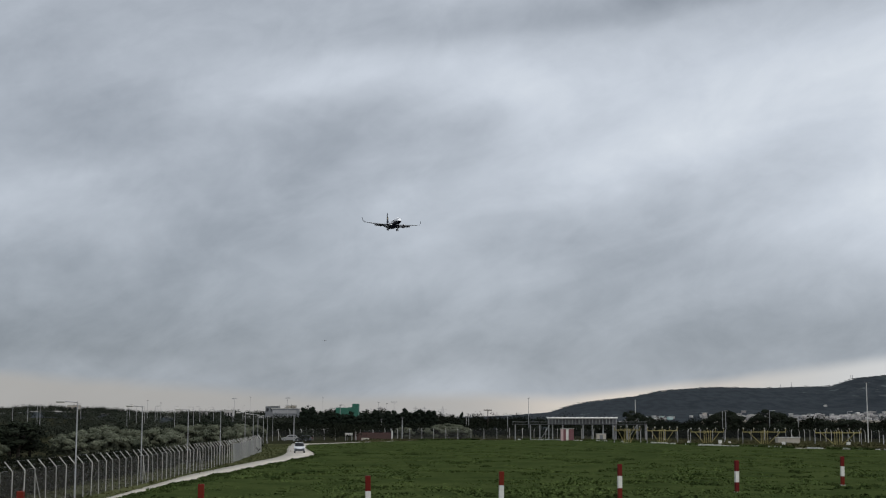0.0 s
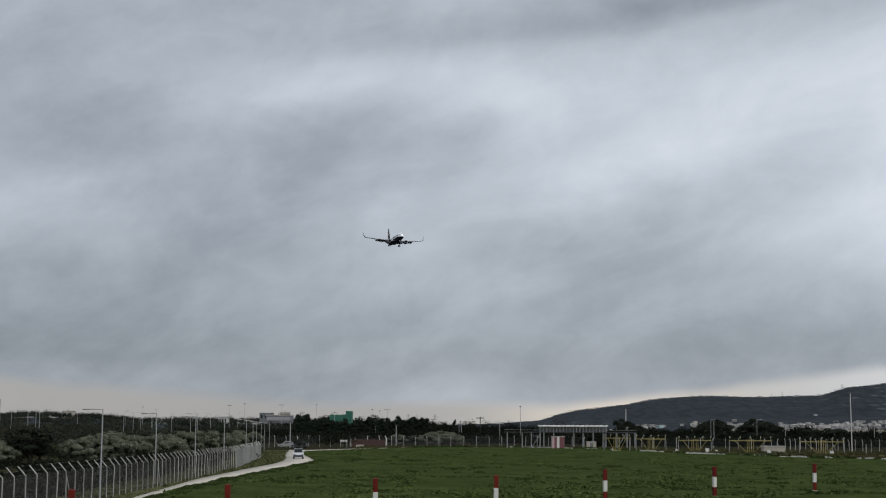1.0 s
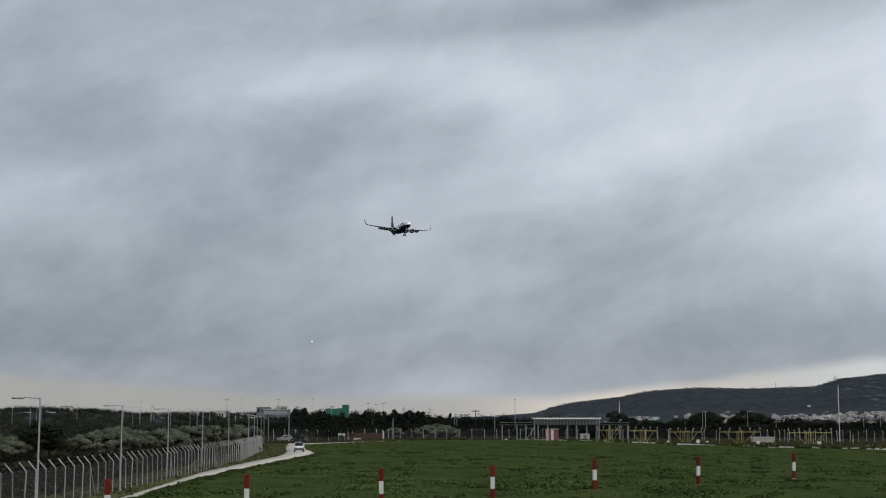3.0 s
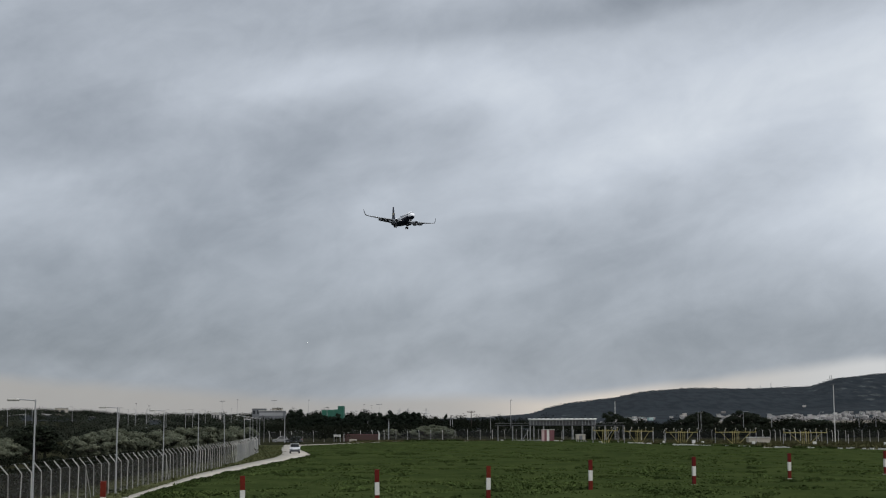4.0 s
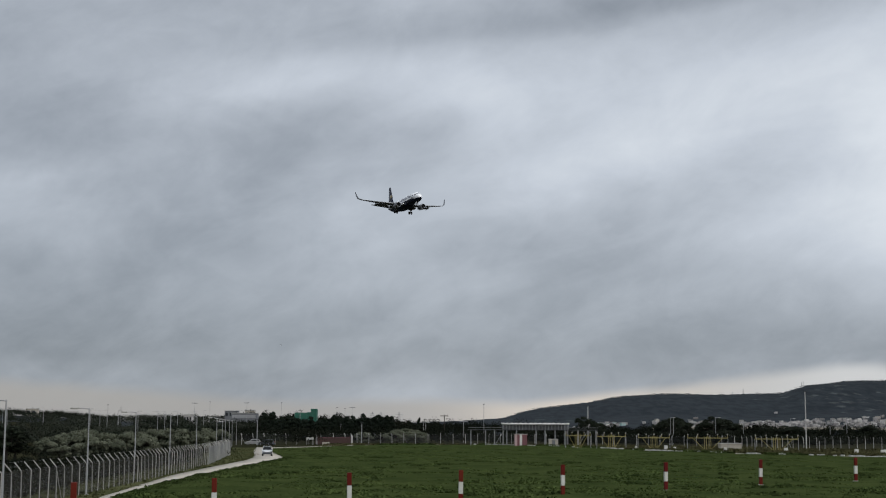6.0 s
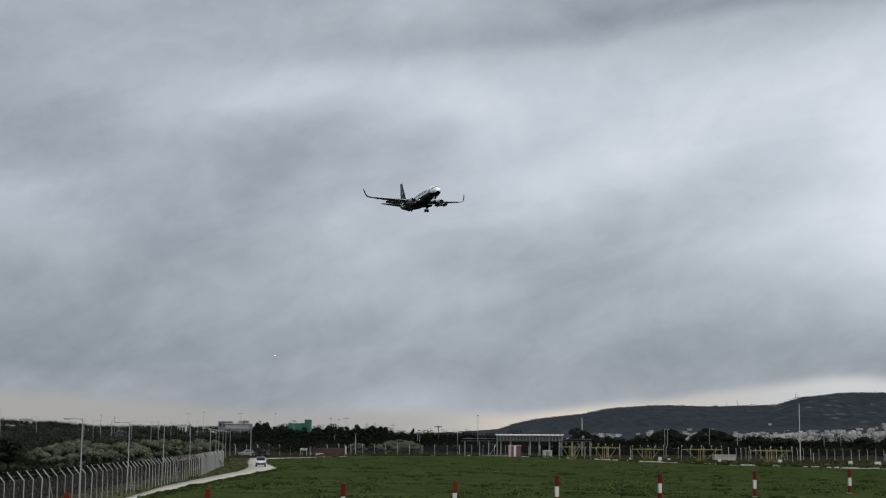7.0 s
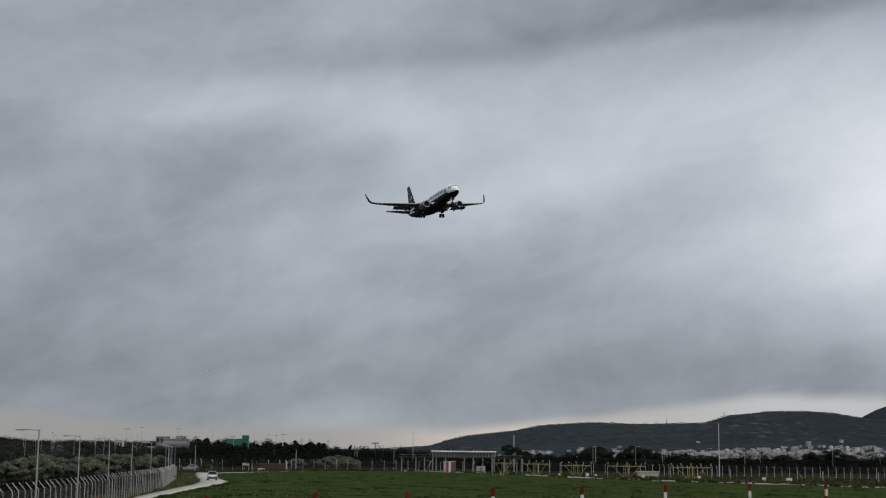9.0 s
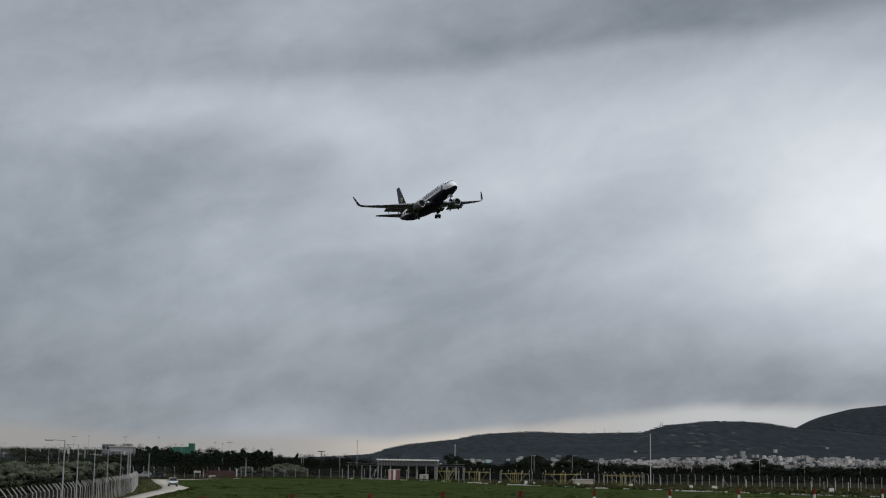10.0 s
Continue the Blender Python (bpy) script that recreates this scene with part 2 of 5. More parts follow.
M = {
    "soil": mat("dry_soil_and_weeds", (0.036, 0.034, 0.020), 0.95, size=9, bump=0.08, second=(0.018, 0.019, 0.010), coord="World", spec=0.0),
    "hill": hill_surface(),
    "turf": mat("airfield_turf", (0.050, 0.064, 0.021), 0.95, size=2.0, bump=0.1, second=(0.023, 0.034, 0.011), coord="World", spec=0.0),
    "blade": mat("grass_blades", (0.078, 0.104, 0.033), 0.9, size=2.2, second=(0.040, 0.057, 0.019), random_by="island", spread=0.35, coord="World", spec=0.0),
    "weed": mat("dark_weeds", (0.056, 0.078, 0.024), 0.9, size=2, second=(0.022, 0.033, 0.011), random_by="island", spread=0.4, coord="World", spec=0.0),
    "rank": mat("rank_grass_blades", (0.076, 0.073, 0.034), 0.95, size=9, second=(0.044, 0.042, 0.021), random_by="island", coord="World", spec=0.0, spread=0.5),
    "dry": mat("dry_verge", (0.092, 0.094, 0.044), 0.95, size=3, bump=0.05, second=(0.052, 0.060, 0.027), coord="World", spec=0.0),
    "road": mat("pale_concrete", (0.48, 0.435, 0.365), 0.9, size=4, bump=0.01, second=(0.37, 0.335, 0.28), coord="World", spec=0.2),
    "kerb": mat("kerb_concrete", (0.50, 0.48, 0.44), 0.9, size=2, second=(0.3, 0.29, 0.26)),
    "galv": mat("galvanised_steel", (0.36, 0.36, 0.36), 0.6, 0.1, size=0.8, second=(0.26, 0.26, 0.26)),
    "post": mat("grey_painted_post", (0.40, 0.385, 0.36), 0.7, size=0.6, second=(0.28, 0.27, 0.25), random_by="object", spread=0.4),
    "cpost": mat("concrete_post", (0.46, 0.445, 0.42), 0.9, size=0.6, second=(0.32, 0.31, 0.295), random_by="object", spread=0.6),
    "wire": mesh_wire("chain_link", (0.066, 0.059, 0.052), 0.46),
    "wire_dense": mesh_wire("chain_link_close", (0.30, 0.30, 0.30), 0.60),
    "wire_far": mesh_wire("chain_link_far", (0.12, 0.12, 0.12), 0.13),
    "red": mat("red_paint", (0.125, 0.010, 0.004), 0.7, size=0.5, second=(0.085, 0.007, 0.003), random_by="object", spec=0.2, spread=0.3),
    "white": mat("white_paint", (0.64, 0.625, 0.58), 0.6, size=0.5, second=(0.48, 0.47, 0.43)),
    "yellow": mat("yellow_paint", (0.34, 0.285, 0.09), 0.75, size=0.6, second=(0.22, 0.185, 0.07)),
    "bark": mat("bark", (0.06, 0.05, 0.04), 0.95, size=0.4, bump=0.02, second=(0.035, 0.03, 0.025), spec=0.1),
    "olive": mat("olive_leaves", (0.150, 0.158, 0.108), 0.85, size=1.6, second=(0.045, 0.052, 0.034), random_by="island", spec=0.1, spread=0.5),
    "broad": mat("broad_leaves", (0.024, 0.030, 0.018), 0.9, size=3, second=(0.011, 0.014, 0.009), random_by="island", spec=0.1, spread=0.5),
    "pine": mat("pine_needles", (0.014, 0.020, 0.012), 0.9, size=4, second=(0.009, 0.013, 0.009), random_by="island", spec=0.1),
    "scrub": mat("scrub_leaves", (0.016, 0.018, 0.012), 0.9, size=14, second=(0.007, 0.009, 0.006), random_by="island", coord="World", spec=0.0),
    # the near-black second colour paints in the shade of gaps between crowns
    "grove": mat("far_olive_leaves_shaded_gaps", (0.048, 0.053, 0.039), 0.9, size=22, second=(0.006, 0.008, 0.006), random_by="island", coord="World", spec=0.0, spread=0.3),
    "garrigue": mat("garrigue_leaves", (0.034, 0.041, 0.040), 0.95, size=60, second=(0.020, 0.026, 0.028), random_by="island", coord="World", spec=0.0, spread=0.4),
    "far_pane": mat("far_window", (0.30, 0.30, 0.30), 0.5, size=3),
    "brick": mat("red_brown_render", (0.070, 0.036, 0.030), 0.9, size=2, second=(0.045, 0.027, 0.023)),
    "beige": mat("beige_render", (0.42, 0.38, 0.31), 0.85, size=2, second=(0.33, 0.30, 0.25)),
    "pink": mat("pale_pink_paint", (0.46, 0.32, 0.31), 0.7, size=1, second=(0.38, 0.27, 0.26)),
    "maroon": mat("maroon_paint", (0.16, 0.055, 0.06), 0.7, size=1, second=(0.12, 0.045, 0.05)),
    "darksteel": mat("dark_steel", (0.07, 0.072, 0.075), 0.6, 0.3, size=1, second=(0.05, 0.05, 0.052)),
    "greyblock": mat("grey_facade", (0.16, 0.165, 0.17), 0.8, size=6, second=(0.12, 0.125, 0.13)),
    "house": mat("white_render", (0.55, 0.515, 0.48), 0.85, size=8, second=(0.28, 0.265, 0.25), random_by="object"),
    "house_warm": mat("cream_render", (0.44, 0.38, 0.33), 0.85, size=8, second=(0.26, 0.23, 0.20), random_by="object"),
    "teal": mat("pale_teal_render", (0.36, 0.50, 0.47), 0.85, size=8, second=(0.26, 0.38, 0.36), random_by="object", spread=0.4),
    "town": mat("town_render", (0.43, 0.405, 0.38), 0.85, size=40, second=(0.16, 0.15, 0.145), random_by="island", coord="World", spread=0.9),
    "green": mat("green_cladding", (0.020, 0.125, 0.080), 0.6, size=5, second=(0.014, 0.090, 0.060)),
    "pane": mat("dark_window", (0.02, 0.023, 0.026), 0.3, size=2, spec=0.3),
    "tyre": mat("rubber", (0.02, 0.02, 0.02), 0.85, size=0.3),
    "carwhite": mat("car_white", (0.62, 0.62, 0.62), 0.3, size=1, vary=0.08),
    "carsilver": mat("car_silver", (0.26, 0.26, 0.25), 0.35, size=1, vary=0.12),
    "cardark": mat("car_dark", (0.05, 0.055, 0.06), 0.3, size=1, vary=0.2),
    "lampred": mat("tail_lamp", (0.35, 0.02, 0.02), 0.3, size=0.2),
    "skin": mat("airliner_white", (0.90, 0.90, 0.90), 0.28, size=3, vary=0.06),
    "cowl": mat("engine_cowl", (0.16, 0.165, 0.18), 0.35, size=2, vary=0.2),
    "navy": mat("airliner_navy", (0.007, 0.010, 0.026), 0.5, size=3, vary=0.2, spec=0.25),
    "wing": mat("airliner_grey", (0.17, 0.175, 0.18), 0.45, 0.1, size=3, vary=0.2),
    "slat": mat("pale_slat", (0.60, 0.61, 0.62), 0.4, 0.0, size=2, vary=0.15),
    "navyletter": mat("navy_lettering", (0.04, 0.05, 0.11), 0.4, size=1, vary=0.2),
    "gold": mat("yellow_emblem", (0.48, 0.40, 0.20), 0.4, size=1, vary=0.2),
    "lip": mat("polished_lip", (0.42, 0.43, 0.45), 0.35, 0.7, size=1, vary=0.1),
    "fan": mat("engine_fan", (0.02, 0.02, 0.022), 0.5, 0.5, size=0.5),
    "beam": mat("landing_light", (0.9, 0.9, 0.9), 0.4, emit=(1.0, 0.97, 0.9, 2.5)),
    "far_beam": mat("far_landing_light", (0.9, 0.9, 0.9), 0.4, emit=(1.0, 0.98, 0.95, 6.0)),
}


# ---- building helpers ----
def part(name, bm, material, parent=None, label=""):
    """One mesh object out of a bmesh or a ready mesh."""
    if isinstance(bm, bmesh.types.BMesh):
        me = bpy.data.meshes.new(name)
        bm.to_mesh(me)
        bm.free()
    else:
        me = bm
    mats = material if isinstance(material, (list, tuple)) else [material]
    if not me.materials:
        for m in mats:
            me.materials.append(M[m])
    ob = new(name, me)
    if parent:
        ob.parent = parent
    return tagged(ob, label)


def thing(name, m, label, category, group="", kind=""):
    ob = new(name)
    ob.empty_display_size = 0.3
    ob.matrix_basis = m
    return tagged(ob, label, category, group, kind)


def smooth(ob):
    for p in ob.data.polygons:
        p.use_smooth = True
    return ob


def box(bm, x0, x1, y0, y1, z0, z1, bevel=0.0, m=None):
    made = bmesh.ops.create_cube(bm, size=1, matrix=Matrix.LocRotScale(((x0 + x1) / 2, (y0 + y1) / 2, (z0 + z1) / 2), None, (x1 - x0, y1 - y0, z1 - z0)))
    verts = made["verts"]
    if bevel:
        edges = list({e for v in verts for e in v.link_edges})
        got = bmesh.ops.bevel(bm, geom=edges, offset=bevel, segments=1, affect="EDGES")
        verts = got["verts"]
    if m is not None:
        bmesh.ops.transform(bm, matrix=m, verts=list(verts))
    return bm


def rod(bm, a, b, r0, r1=None, seg=8):
    a, b = Vector(a), Vector(b)
    turn = (b - a).to_track_quat("Z", "Y").to_matrix().to_4x4()
    bmesh.ops.create_cone(bm, cap_ends=True, segments=seg, radius1=r0, radius2=r0 if r1 is None else r1, depth=(b - a).length,
                          matrix=Matrix.Translation((a + b) / 2) @ turn)
    return bm


def loft(bm, rings, closed=True, caps=True):
    """Skin over rings of points; returns the faces, ring by ring."""
    rows = [[bm.verts.new(p) for p in ring] for ring in rings]
    n, faces = len(rows[0]), []
    for a, b in zip(rows, rows[1:]):
        faces.append([bm.faces.new((a[i], a[(i + 1) % n], b[(i + 1) % n], b[i])) for i in range(n if closed else n - 1)])
    if caps:
        bm.faces.new(list(reversed(rows[0])))
        bm.faces.new(rows[-1])
    bmesh.ops.recalc_face_normals(bm, faces=bm.faces)
    return faces


def bulk_mesh(name, verts, faces):
    """A mesh of many like faces from arrays."""
    me = bpy.data.meshes.new(name)
    k = faces.shape[1]
    me.vertices.add(len(verts))
    me.vertices.foreach_set("co", verts.astype(np.float32).ravel())
    me.loops.add(faces.size)
    me.loops.foreach_set("vertex_index", faces.astype(np.int32).ravel())
    me.polygons.add(len(faces))
    me.polygons.foreach_set("loop_start", np.arange(0, faces.size, k, dtype=np.int32))
    me.update(calc_edges=True)
    me.validate()
    return me


RNG = np.random.default_rng(7)


def leaf_mesh(name, blobs, size, ruffle=0.45):
    """Leaves as small bent diamonds, scattered in the shells of ellipsoids: blobs are (centre, radii, count)."""
    cs, ns = [], []
    for c, r, count in blobs:
        d = RNG.normal(size=(count, 3))
        d /= np.linalg.norm(d, axis=1)[:, None]
        d[:, 2] = np.where(d[:, 2] < -0.35, -d[:, 2] * 0.6, d[:, 2])
        depth = RNG.uniform(0.55, 1.08, size=(count, 1))
        cs.append(np.asarray(c) + d * np.asarray(r) * depth)
        ns.append(d + RNG.normal(scale=ruffle, size=(count, 3)))
    c, n = np.concatenate(cs), np.concatenate(ns)
    n /= np.linalg.norm(n, axis=1)[:, None]
    a = np.cross(n, RNG.normal(size=n.shape))
    a /= np.linalg.norm(a, axis=1)[:, None]
    b = np.cross(n, a)
    s = size * RNG.uniform(0.6, 1.4, size=(len(c), 1))
    pts = np.stack([c + a * s, c + b * s * 0.55 + n * s * 0.2, c - a * s, c - b * s * 0.55 + n * s * 0.2], axis=1).reshape(-1, 3)
    return bulk_mesh(name, pts, np.arange(len(pts)).reshape(-1, 4))


# ---- the lie of the land ----
SKY_X = [-900, -200, 0, 50, 110, 200, 250, 400, 520, 700, 860, 950, 1000, 1100, 1150, 1240, 1330, 1450, 1480, 1568, 1640, 1685, 1730, 1760, 1850, 1950, 2400, 3500]
SKY_H = [8, 12, 13, 16, 15, 10, 6, 7, 5, 4, 9, 15, 31, 43, 53, 59, 57, 61, 73, 83, 84, 81, 74.5, 73, 68, 58, 40, 25]


def step(t):
    t = np.clip(t, 0, 1)
    return t * t * (3 - 2 * t)


def land(x, y):
    """Height of the ground, metres: flat airfield, a rise to the west, hills to the north-east."""
    x, y = np.asarray(x, float), np.asarray(y, float)
    yy = np.maximum(y, 30.0)
    p = 784 + FOCAL * x / yy / TILT_COS
    s = np.interp(p, SKY_X, SKY_H)
    far = np.interp(p, [-500, 700, 960, 3000], [900, 900, 2400, 2400])
    start = np.interp(p, [-500, 500, 700, 960, 3000], [240, 300, 420, 1000, 1000])
    t = np.clip((yy - start) / (far - start), 0, 1)
    steep = np.interp(t, [0, 0.15, 0.286, 0.58, 0.66, 0.92, 1], [0, 0.06, 0.20, 0.26, 0.34, 0.94, 1])      # gentle foot, steep face
    rise = step(t) + (steep - step(t)) * np.clip((p - 860) / 140, 0, 1)
    z = (EYE + s * far / FOCAL) * rise * np.where(yy > far, 1 - 0.35 * np.clip((yy - far) / far, 0, 1), 1)
    s2 = np.interp(p, [1630, 1728, 1758, 1789, 1846, 1980, 2150, 2500, 3500], [0, 72, 88, 99, 113, 128, 133, 110, 60])
    z2 = (s2 * 4200 / FOCAL) * step((yy - 3000) / 1200)
    wave = np.sin(x * 0.021 + y * 0.013) * np.sin(x * 0.013 - y * 0.017 + 1.0) + 0.5 * np.sin(x * 0.05 + 2.0) * np.sin(y * 0.043)
    return np.where(y > 30, np.maximum(z, z2) * (1 + 0.02 * wave * (yy < far * 0.97)), 0.0)


def land_at(x, y):
    return float(land(x, y))


def build_ground():
    ys = np.concatenate([np.arange(-400, 0, 50), np.arange(0, 440, 10), np.geomspace(440, 4700, 110)])
    ax = np.linspace(-1.0, 1.0, 260)
    gx = np.outer(np.maximum(ys, 0) + 320, ax)
    gy = np.repeat(ys[:, None], len(ax), axis=1)
    gz = land(gx, gy)
    verts = np.stack([gx, gy, gz], axis=2).reshape(-1, 3)
    r, c = np.meshgrid(np.arange(len(ys) - 1), np.arange(len(ax) - 1), indexing="ij")
    i = (r * len(ax) + c).ravel()
    faces = np.stack([i, i + 1, i + 1 + len(ax), i + len(ax)], axis=1)
    me = bulk_mesh("ground", verts, faces)
    me.materials.append(M["soil"])
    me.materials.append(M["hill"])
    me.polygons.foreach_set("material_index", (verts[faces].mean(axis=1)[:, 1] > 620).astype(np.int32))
    ob = part("ground", me, "soil")
    tagged(ob, "flat scrubby ground rising to dark scrub-covered hills", "ground", kind="structure")
    smooth(ob)


build_ground()

# the perimeter road: distance ahead, west edge, east edge
ROAD_Y = [-80, 20, 55, 85, 105, 130, 160, 185, 200, 215, 235, 260, 300]
ROAD_W = [-14.0, -17.2, -18.4, -19.4, -20.5, -21.9, -21.9, -21.7, -22.4, -23.8, -26.2, -29.0, -32.8]
ROAD_E = [-11.0, -15.2, -16.9, -18.4, -19.4, -19.7, -18.7, -17.8, -18.1, -19.9, -22.9, -25.9, -29.3]
# its eastward run along the far edge of the turf
RUN = [(-29.5, 290), (-26.0, 298), (-22.0, 306), (-11.7, 336), (5, 348), (23, 350), (33, 332), (40, 312), (47, 276), (60, 243), (71, 225), (97, 180), (128, 128)]


NORTH_LINE = [(-62, 318), (-45, 335), (-28, 350), (0, 364), (17, 366), (40, 352), (60, 334), (76, 320)]
EAST_LINE = [(76, 320), (86, 300), (110, 286), (135, 272), (170, 252), (215, 226)]


def ribbon(points, width, count):
    """Left and right edges of a band along a line of points."""
    p = np.array(points, float)
    t = np.concatenate([[0], np.cumsum(np.linalg.norm(np.diff(p, axis=0), axis=1))])
    s = np.linspace(0, t[-1], count)
    q = np.stack([np.interp(s, t, p[:, 0]), np.interp(s, t, p[:, 1])], axis=1)
    for _ in range(6):
        q[1:-1] = (q[:-2] + 2 * q[1:-1] + q[2:]) / 4
    d = np.gradient(q, axis=0)
    d /= np.linalg.norm(d, axis=1)[:, None]
    nrm = np.stack([-d[:, 1], d[:, 0]], axis=1)
    return q, nrm, q + nrm * width / 2, q - nrm * width / 2


def strip_mesh(name, left, right, z, thick=0.0):
    n = len(left)
    v = np.concatenate([np.c_[left, np.full(n, z)], np.c_[right, np.full(n, z)], np.c_[left, np.full(n, z - thick)], np.c_[right, np.full(n, z - thick)]])
    i = np.arange(n - 1)
    f = np.concatenate([np.stack([i + n, i + n + 1, i + 1, i], 1), np.stack([i, i + 1, i + 1 + 2 * n, i + 2 * n], 1), np.stack([i + n + 1, i + n, i + 3 * n, i + 3 * n + 1], 1)])
    return bulk_mesh(name, v, f)


def build_roads():
    y = np.linspace(-80, 296, 190)
    w, e = np.interp(y, ROAD_Y, ROAD_W), np.interp(y, ROAD_Y, ROAD_E)
    for _ in range(5):
        w[1:-1], e[1:-1] = (w[:-2] + 2 * w[1:-1] + w[2:]) / 4, (e[:-2] + 2 * e[1:-1] + e[2:]) / 4
    e = e + 0.12 * np.sin(y * 1.3) + 0.1 * np.sin(y * 2.9)
    tagged(part("road_perimeter", strip_mesh("road_perimeter", np.c_[w, y], np.c_[e, y], 0.07, 0.1), "road"),
           "pale concrete perimeter road curving along the fence", "road", kind="structure")
    _, _, a, b = ribbon(RUN, 2.6, 160)
    tagged(part("road_far", strip_mesh("road_far", a, b, 0.085, 0.12), "road"), "pale concrete service road beyond the turf", "road", kind="structure")
    # dry verge between fence and road
    yv = np.linspace(-80, 292, 160)
    wv = np.interp(yv, ROAD_Y, ROAD_W)
    tagged(part("verge", strip_mesh("verge", np.c_[wv - 9, yv], np.c_[wv + 0.6, yv], 0.035, 0.05), "dry"), "dry grass verge beside the perimeter road", "verge", kind="structure")


build_roads()


def turf_east(y):
    q, _, a, b = ribbon(RUN, 2.2, 200)
    keep = q[:, 0] > 22
    order = np.argsort(q[keep][:, 1])
    return np.interp(y, q[keep][order][:, 1], b[keep][order][:, 0])


def turf_north(x):
    q, _, a, b = ribbon(RUN, 2.2, 200)
    keep = q[:, 0] < 24
    return np.interp(x, q[keep][:, 0], q[keep][:, 1]) - 1.2


def turf_z(x, y):
    return 0.09 + 0.07 * np.sin(x * 0.31 + y * 0.17) * np.sin(y * 0.23 - x * 0.11) + 0.045 * np.sin(x * 0.9 + 0.4 * y) * np.sin(y * 0.7) + 0.025 * np.sin(x * 1.9 - y) * np.sin(y * 1.5 + 1)


def build_turf():
    ys = np.concatenate([np.arange(-80, 8, 4.0), np.arange(8, 200, 1.6), np.arange(200, 352, 2.4)])
    a = np.linspace(0, 1, 110)
    west = np.interp(ys, ROAD_Y, ROAD_E) + 0.25 * np.sin(ys * 0.9) + 0.2 * np.sin(ys * 2.3)
    west = np.where(ys > 285, np.interp(ys, [285, 300, 336, 352], [-26.5, -22, -10, 24]), west)
    east = np.where(ys < 128, 150.0, turf_east(np.maximum(ys, 128)))
    east = np.maximum(east - 0.5, west + 0.5)
    gx = west[:, None] + (east - west)[:, None] * a[None, :] ** 1.2
    gy = np.repeat(ys[:, None], len(a), axis=1)
    gz = turf_z(gx, gy) + 0.03
    verts = np.stack([gx, gy, gz], axis=2).reshape(-1, 3)
    r, c = np.meshgrid(np.arange(len(ys) - 1), np.arange(len(a) - 1), indexing="ij")
    i = (r * len(a) + c).ravel()
    ob = part("turf", bulk_mesh("turf", verts, np.stack([i, i + 1, i + 1 + len(a), i + len(a)], axis=1)), "turf")
    smooth(tagged(ob, "uneven green airfield grass", "grass", kind="structure"))


build_turf()


def in_turf(x, y):
    west = np.interp(y, ROAD_Y, ROAD_E)
    ok = (x > west + 0.1) & (y < turf_north(x)) & ((y < 128) | (x < turf_east(np.maximum(y, 128)) - 0.4))
    return ok


def scatter(count, y0, y1, power=1.0):
    y = y0 + (y1 - y0) * RNG.uniform(size=count) ** power
    x = RNG.uniform(-0.36, 0.56, size=count) * (y + 12)
    return x, y


def blades(name, x, y, z, height, spread, k):
    """Tufts of k narrow upright triangles."""
    n = len(x)
    base = np.repeat(np.c_[x, y, z], k, axis=0)
    off = RNG.normal(scale=1.0, size=(n * k, 2)) * np.repeat(spread, k)[:, None]
    base[:, :2] += off
    ang = RNG.uniform(0, math.pi, n * k)
    h = np.repeat(height, k) * RNG.uniform(0.6, 1.3, n * k)
    wdt = h * RNG.uniform(0.5, 1.2, n * k)
    d = np.c_[np.cos(ang), np.sin(ang), np.zeros(n * k)] * wdt[:, None]
    top = base + np.c_[RNG.normal(scale=0.9, size=(n * k, 2)) * h[:, None], h]
    v = np.stack([base - d, base + d, top], axis=1).reshape(-1, 3)
    return bulk_mesh(name, v, np.arange(len(v)).reshape(-1, 3))


def patches(x, y, size, seed):
    """Smooth noise between 0 and 1 over the plan, in patches of about the given size."""
    table = np.random.default_rng(seed).uniform(size=(64, 64))
    gx, gy = x / size, y / size
    i, j = np.floor(gx).astype(int), np.floor(gy).astype(int)
    a, b = gx - i, gy - j
    a, b = a * a * (3 - 2 * a), b * b * (3 - 2 * b)
    row = lambda k: table[i % 64, (j + k) % 64] * (1 - a) + table[(i + 1) % 64, (j + k) % 64] * a
    return row(0) * (1 - b) + row(1) * b


